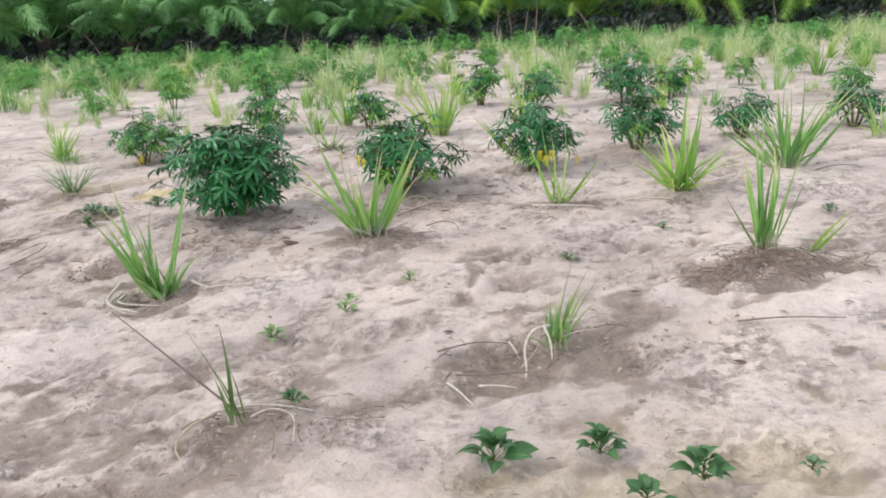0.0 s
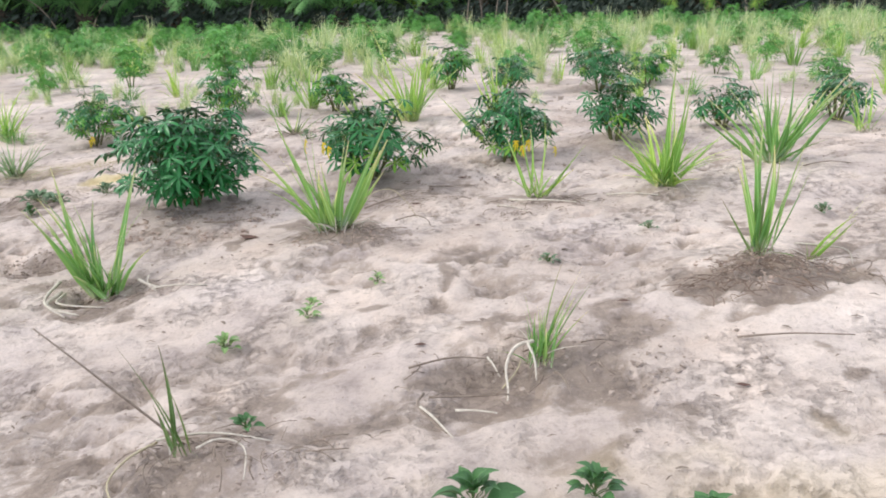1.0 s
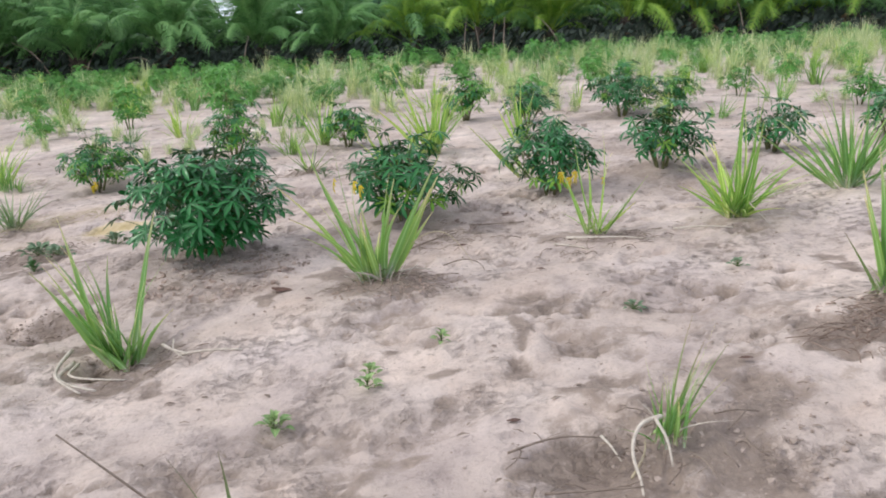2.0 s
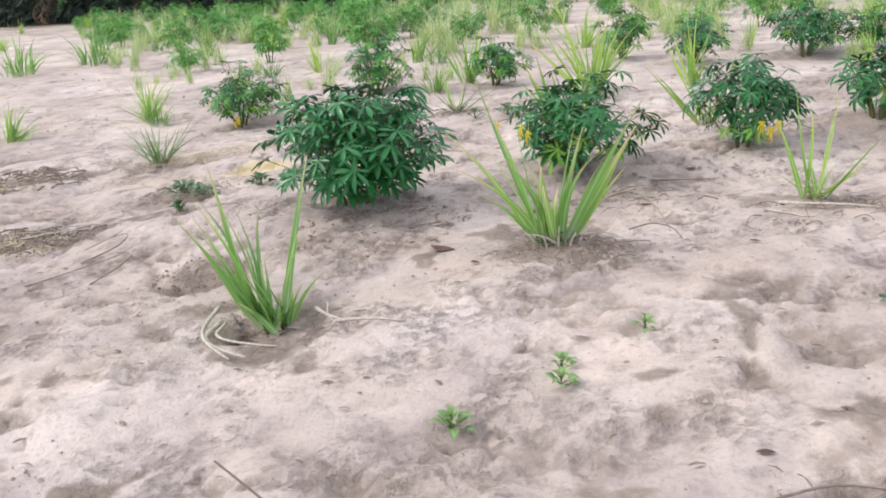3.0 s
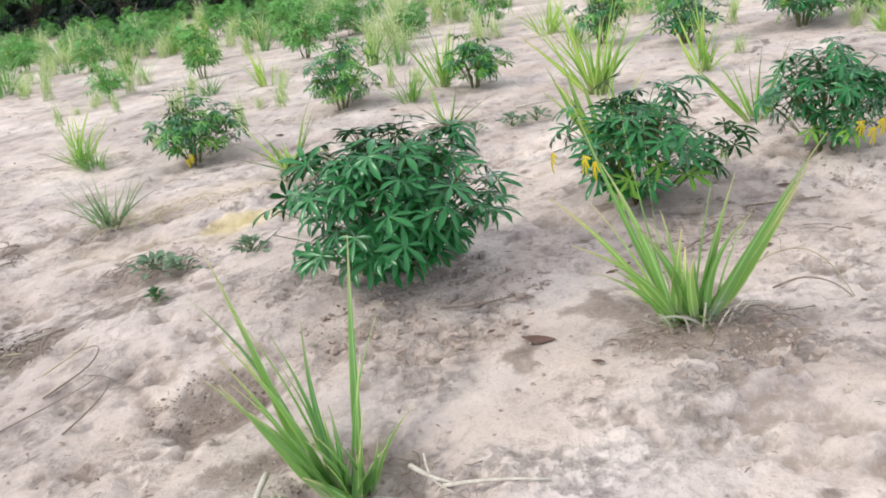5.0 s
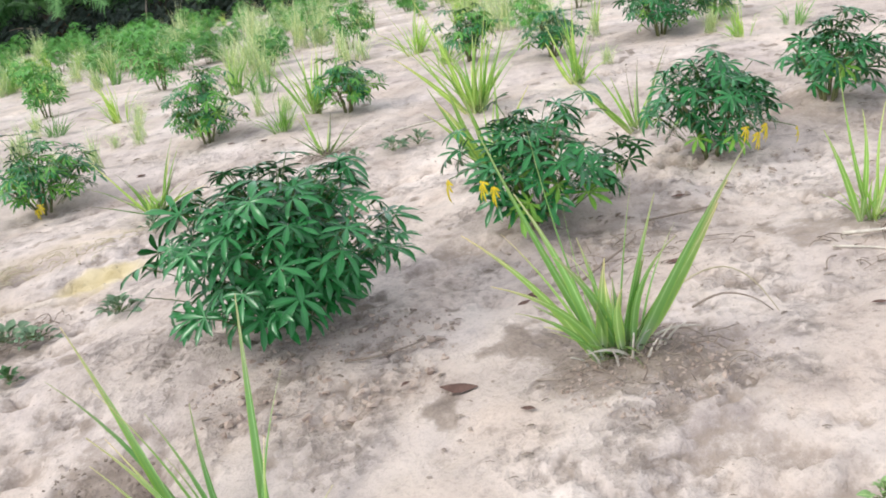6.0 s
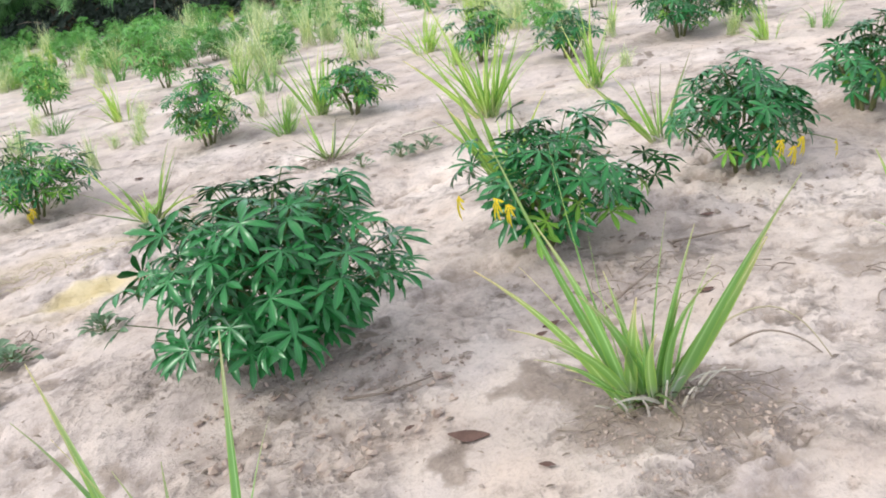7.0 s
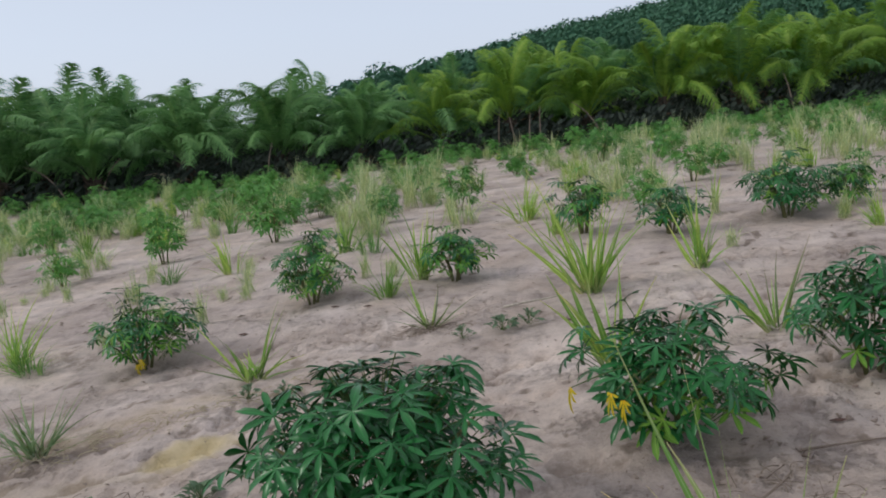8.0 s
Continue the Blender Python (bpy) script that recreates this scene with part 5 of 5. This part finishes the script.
for dx, dy, up in ((-0.10, -0.06, 0.09), (-0.05, -0.08, 0.07), (0.0, -0.07, 0.10), (0.05, -0.08, 0.06), (0.09, -0.05, 0.08), (-0.13, -0.02, 0.06), (0.13, -0.02, 0.07)):
    straw(-0.43 + dx, 5.0 + dy, [(0.0, 0.0, -0.01), (dx * 0.15, -0.01, up * 0.5), (dx * 0.5, -0.02, up)], "short upright whitish cut stalk in a clump", 0.006)
straw(-0.36, 5.02, [(0.02, -0.02, 0.02), (0.10, -0.03, 0.05), (0.19, -0.03, 0.04)], "short white cut blade at a clump's foot", 0.006)
straw(-0.38, 5.0, [(0.0, 0.0, 0.04), (0.14, -0.02, 0.22), (0.27, -0.05, 0.27), (0.36, -0.08, 0.20), (0.43, -0.10, 0.08)], "thin yellowed blade drooping from a grass clump", 0.005, STRAW_DULL)
straw(-0.10, 5.10, [(0.0, 0.10, 0.01), (0.12, 0.12, 0.03), (0.20, 0.04, 0.02), (0.22, -0.05, 0.0)], "curled brown dry blade on soil", 0.006, TWIG)
straw(-1.30, 5.42, [(-0.05, 0.0, 0.01), (0.12, -0.02, 0.01), (0.30, 0.02, 0.005)], "brown twig beside a cassava bush", 0.007, TWIG)
straw(-2.78, 5.26, [(-0.4, -0.25, 0.0), (-0.2, -0.10, 0.01), (-0.04, 0.06, 0.02), (-0.02, 0.2, 0.02)], "long curled grey stalk on pale sand", 0.004, TWIG)
straw(-2.70, 5.20, [(-0.10, -0.20, 0.0), (0.0, 0.0, 0.04), (-0.04, 0.16, 0.02), (-0.2, 0.22, 0.0)], "looped dry stalk on pale sand", 0.005, TWIG)
straw(1.60, 5.35, [(-0.36, 0.06, 0.01), (-0.20, 0.0, 0.02), (-0.06, -0.06, 0.0)], "pale stick lying before a grass clump", 0.008)
straw(1.66, 5.38, [(0.0, 0.02, 0.10), (0.04, -0.04, 0.05), (0.09, -0.10, 0.0)], "pale bent blade before a grass clump", 0.005)
straw(2.62, 5.60, [(-0.05, 0.0, 0.01), (0.12, 0.02, 0.02), (0.26, 0.0, 0.0)], "grey stick beside a grass clump", 0.007, TWIG)
straw(-0.36, 9.0, [(-0.45, -0.1, 0.01), (-0.2, -0.05, 0.03), (0.0, 0.0, 0.01)], "pile of dry blades before a grass clump", 0.012)


def root_heap(x, y, r, count, seed, label, mat, thick=1.0):
    """A low heap of tangled dry roots and blades, nobody could count."""
    rng = random.Random(seed)
    g = Geo()
    z0 = height(x, y)
    for i in range(count):
        a, d = rng.uniform(0, 6.28), r * rng.random() ** 0.6
        px, py, b = math.cos(a) * d, math.sin(a) * d * 0.6, rng.uniform(0, 6.28)
        ln, bend = rng.uniform(0.04, 0.14), rng.uniform(-0.007, 0.007)
        line = []
        for k in range(5):
            q = (k / 4 - 0.5) * ln
            u, w = px + math.cos(b) * q - math.sin(b) * bend * (k - 2) ** 2, py + math.sin(b) * q + math.cos(b) * bend * (k - 2) ** 2
            line.append((u, w, height(x + u, y + w) - z0 + 0.004 + 0.025 * rng.random() * (1 - d / r) + 0.012 * math.sin(k / 4 * math.pi)))
        tube(g, line, rng.uniform(0.0009, 0.0026) * thick, 4)
    ob = new("root_heap", g.mesh("root_heap", mat))
    ob.location = (x, y, z0)
    tagged(ob, label, "dry litter", kind="stuff")


straw(-3.60, 5.80, [(-0.25, 0.0, 0.02), (-0.05, 0.05, 0.04), (0.15, -0.02, 0.03), (0.05, -0.14, 0.0)], "looped dry stalks beside a dark hollow", 0.007, STRAW_DULL)
straw(-3.50, 5.78, [(-0.2, -0.06, 0.02), (0.0, -0.02, 0.05), (0.12, 0.1, 0.02), (0.30, 0.16, 0.0)], "looped dry stalks beside a dark hollow", 0.006)
straw(-2.92, 5.50, [(-0.10, -0.22, 0.0), (0.06, -0.06, 0.03), (0.04, 0.10, 0.04), (-0.12, 0.10, 0.01)], "curled grey stalk on sand", 0.006, TWIG)
straw(-2.95, 5.56, [(-0.16, -0.10, 0.01), (0.0, 0.02, 0.04), (-0.06, 0.16, 0.02)], "bent dull stalk on sand", 0.006, STRAW_DULL)
root_heap(-3.58, 5.78, 0.42, 110, 31, "dry brown stalks in a dark hollow", TWIG, 2.2)
root_heap(-3.66, 5.66, 0.30, 40, 33, "pale dry stalks over a dark hollow", STRAW_DULL, 2.4)
root_heap(-4.62, 7.12, 0.50, 120, 34, "dry brown litter at the edge of a bare lane", TWIG, 2.6)
root_heap(-4.75, 7.05, 0.40, 30, 35, "pale dry stalks at the edge of a bare lane", STRAW_DULL, 2.4)
root_heap(-3.0, 6.62, 0.40, 70, 32, "dry litter under a sprawling weed", TWIG)
root_heap(1.50, 3.64, 0.33, 120, 1, "tangle of brown dry roots at a grass clump's foot", ROOT)
root_heap(1.70, 3.74, 0.44, 60, 2, "scattered grey dry blades round a grass clump", TWIG)
root_heap(-0.36, 4.95, 0.34, 54, 3, "grey dry roots round a grass clump", TWIG)
root_heap(0.42, 3.14, 0.40, 42, 4, "grey dry roots round a small grass clump", TWIG)
root_heap(-0.50, 2.70, 0.36, 36, 5, "grey dry blades round a grass tuft", TWIG)
root_heap(-1.48, 4.36, 0.30, 30, 6, "grey dry blades round a grass clump", TWIG)
root_heap(0.80, 5.36, 0.40, 48, 7, "dry brown litter round a grass clump", TWIG)
root_heap(-0.05, 5.75, 0.45, 42, 8, "dry brown litter before a cassava bush", TWIG)
for k in range(5):
    root_heap(-3.55 + 0.34 * k, 7.42 + 0.13 * k, 0.30, 36, 20 + k, "strip of yellowish dry straw on pale sand", STRAW_DULL)
root_heap(-1.36, 8.74, 0.30, 48, 9, "withered brown blades round a tuft", TWIG)


def dead_leaf(x, y, size, seed, label="curled brown dead leaf on sand"):
    rng = random.Random(seed)
    g = Geo()
    a = rng.uniform(-0.5, 0.5)
    d = Vector((math.cos(a), math.sin(a), 0)) * size
    ribbon(g, bezier(-d * 0.5 + Vector((0, 0, 0.004)), Vector((0, 0, 0.02)), d * 0.5 + Vector((0, 0, 0.008)), 5), size * 0.24, 0.5, (-d.y, d.x, 0),
           lambda t: max(0.12, math.sin(math.pi * t)))
    ob = new("dead_leaf", g.mesh("dead_leaf", DEAD))
    ob.location = (x, y, height(x, y) + 0.004)
    tagged(ob, label, "dead leaf")


dead_leaf(-0.98, 5.08, 0.13, 1, "dark reddish-brown dead leaf lying on sand")
for x, y, s in ((-0.80, 4.85, 0.05), (0.02, 5.62, 0.07), (-0.56, 5.68, 0.08), (-0.62, 5.60, 0.06), (0.4, 4.9, 0.05), (-0.4, 8.4, 0.08), (-2.95, 9.6, 0.09), (-2.2, 9.9, 0.09),
                (-1.9, 9.75, 0.08), (0.35, 6.3, 0.07), (-1.15, 5.2, 0.04), (0.95, 3.6, 0.05), (1.2, 2.9, 0.05), (0.1, 3.4, 0.05)):
    dead_leaf(x, y, s, int(x * 100 + y * 10))


def clod_heap(x, y, r, count, seed, label, mat=None, big=0.03):
    """Broken lumps of turned soil round a plant's foot."""
    rng = random.Random(seed)
    g = Geo()
    z0 = height(x, y)
    for i in range(count):
        a, d = rng.uniform(0, 6.28), r * rng.random() ** 0.5
        u, w = math.cos(a) * d, math.sin(a) * d * 0.7
        s = 0.005 + big * 0.55 * rng.random() ** 4
        p = Vector((u, w, height(x + u, y + w) - z0 + s * 0.15))
        pts = [p + Vector((rng.uniform(-1, 1), rng.uniform(-1, 1), rng.uniform(-0.4, 0.55))).normalized() * s * rng.uniform(0.7, 1.1) for _ in range(9)]
        bm = bmesh.new()
        for q in pts:
            bm.verts.new(q)
        bmesh.ops.convex_hull(bm, input=bm.verts)
        bm.verts.index_update()
        g.add([v.co.copy() for v in bm.verts], [tuple(v.index for v in f.verts) for f in bm.faces])
        bm.free()
    ob = new("soil_lumps", g.mesh("soil_lumps", mat or CLOD, False))
    ob.location = (x, y, z0)
    tagged(ob, label, "soil", kind="stuff")


RED_CLOD = grain_material("red_clod", (0.31, 0.225, 0.182), (0.53, 0.415, 0.350), 30)
clod_heap(-1.42, 5.42, 0.50, 340, 1, "reddish broken lumps of soil at a cassava bush's foot", RED_CLOD, 0.034)
clod_heap(-2.27, 5.12, 0.26, 260, 21, "dark crumbs of soil beside a grass clump", TWIG, 0.012)
clod_heap(-1.25, 5.55, 0.35, 140, 2, "pale broken lumps of soil beside a cassava bush")
clod_heap(-0.40, 4.85, 0.30, 240, 3, "reddish crumbs of soil before a grass clump", RED_CLOD, 0.014)
clod_heap(-0.22, 4.88, 0.30, 120, 4, "pale lumps of soil beside a grass clump", None, 0.016)
clod_heap(-0.25, 6.05, 0.40, 140, 5, "pale lumps of soil before a cassava bush")
clod_heap(0.76, 6.4, 0.40, 140, 6, "pale lumps of soil before a cassava bush")
clod_heap(-1.15, 2.15, 0.40, 280, 7, "dark crumbs of turned soil", RED_CLOD, 0.02)
clod_heap(1.62, 3.78, 0.35, 220, 8, "reddish crumbs of soil at a grass clump's foot", RED_CLOD, 0.02)
clod_heap(-0.55, 2.62, 0.35, 140, 9, "crumbs of soil round a grass tuft", None, 0.016)
clod_heap(0.75, 3.12, 0.35, 160, 10, "crumbs of soil round a small grass clump", None, 0.018)
clod_heap(-1.75, 4.50, 0.30, 120, 11, "crumbs of soil beside a grass clump", None, 0.018)


def clods():
    rng = random.Random(6)
    g = Geo()
    for i in range(9000):
        y = 1.3 + rng.random() ** 1.4 * 9
        x = rng.uniform(-0.62, 0.62) * (y + 2.0) - 0.2
        v = vnoise(np.array([x * 1.7]), np.array([y * 1.7]), 6)[0] + 0.6 * vnoise(np.array([x * 4]), np.array([y * 4]), 7)[0]
        if v < -0.02 and rng.random() < 0.75:
            continue
        r = 0.004 + 0.010 * rng.random() ** 4
        z = height(x, y)
        p = Vector((x, y, z))
        d = [Vector((rng.uniform(0.7, 1.2), 0, 0)), Vector((0, rng.uniform(0.6, 1.1), 0)), Vector((0, 0, rng.uniform(0.35, 0.6)))]
        a = rng.uniform(0, 6.28)
        rot = Matrix.Rotation(a, 3, "Z")
        d = [rot @ q * r for q in d]
        g.add([p + d[0], p + d[1], p - d[0], p - d[1], p + d[2] + d[0] * 0.3, p - d[2]], [(0, 1, 4), (1, 2, 4), (2, 3, 4), (3, 0, 4), (1, 0, 5), (2, 1, 5), (3, 2, 5), (0, 3, 5)])
    tagged(new("soil_crumbs", g.mesh("soil_crumbs", CLOD, False)), "loose crumbs of sandy soil", "soil", kind="stuff")


def litter_bits():
    rng = random.Random(16)
    g = Geo()
    for i in range(2100):
        y = 1.5 + rng.random() ** 1.2 * 13
        x = rng.uniform(-0.62, 0.62) * (y + 2.0) - 0.2
        a, ln = rng.uniform(-0.9, 0.9), rng.uniform(0.010, 0.045) * (1 + max(0, y - 5) * 0.14)
        d = Vector((math.cos(a), math.sin(a), 0)) * ln
        p = Vector((x, y, height(x, y) + 0.006))
        ribbon(g, bezier(p - d * 0.5, p + Vector((0, 0, ln * 0.3)), p + d * 0.5, 2), ln * rng.uniform(0.05, 0.22), 0.4, (-d.y, d.x, 0), lambda t: 0.4 + math.sin(math.pi * t) * 0.6)
    tagged(new("leaf_litter", g.mesh("leaf_litter", TWIG)), "small brown bits of dry leaf and straw", "litter", kind="stuff")


clods()
litter_bits()
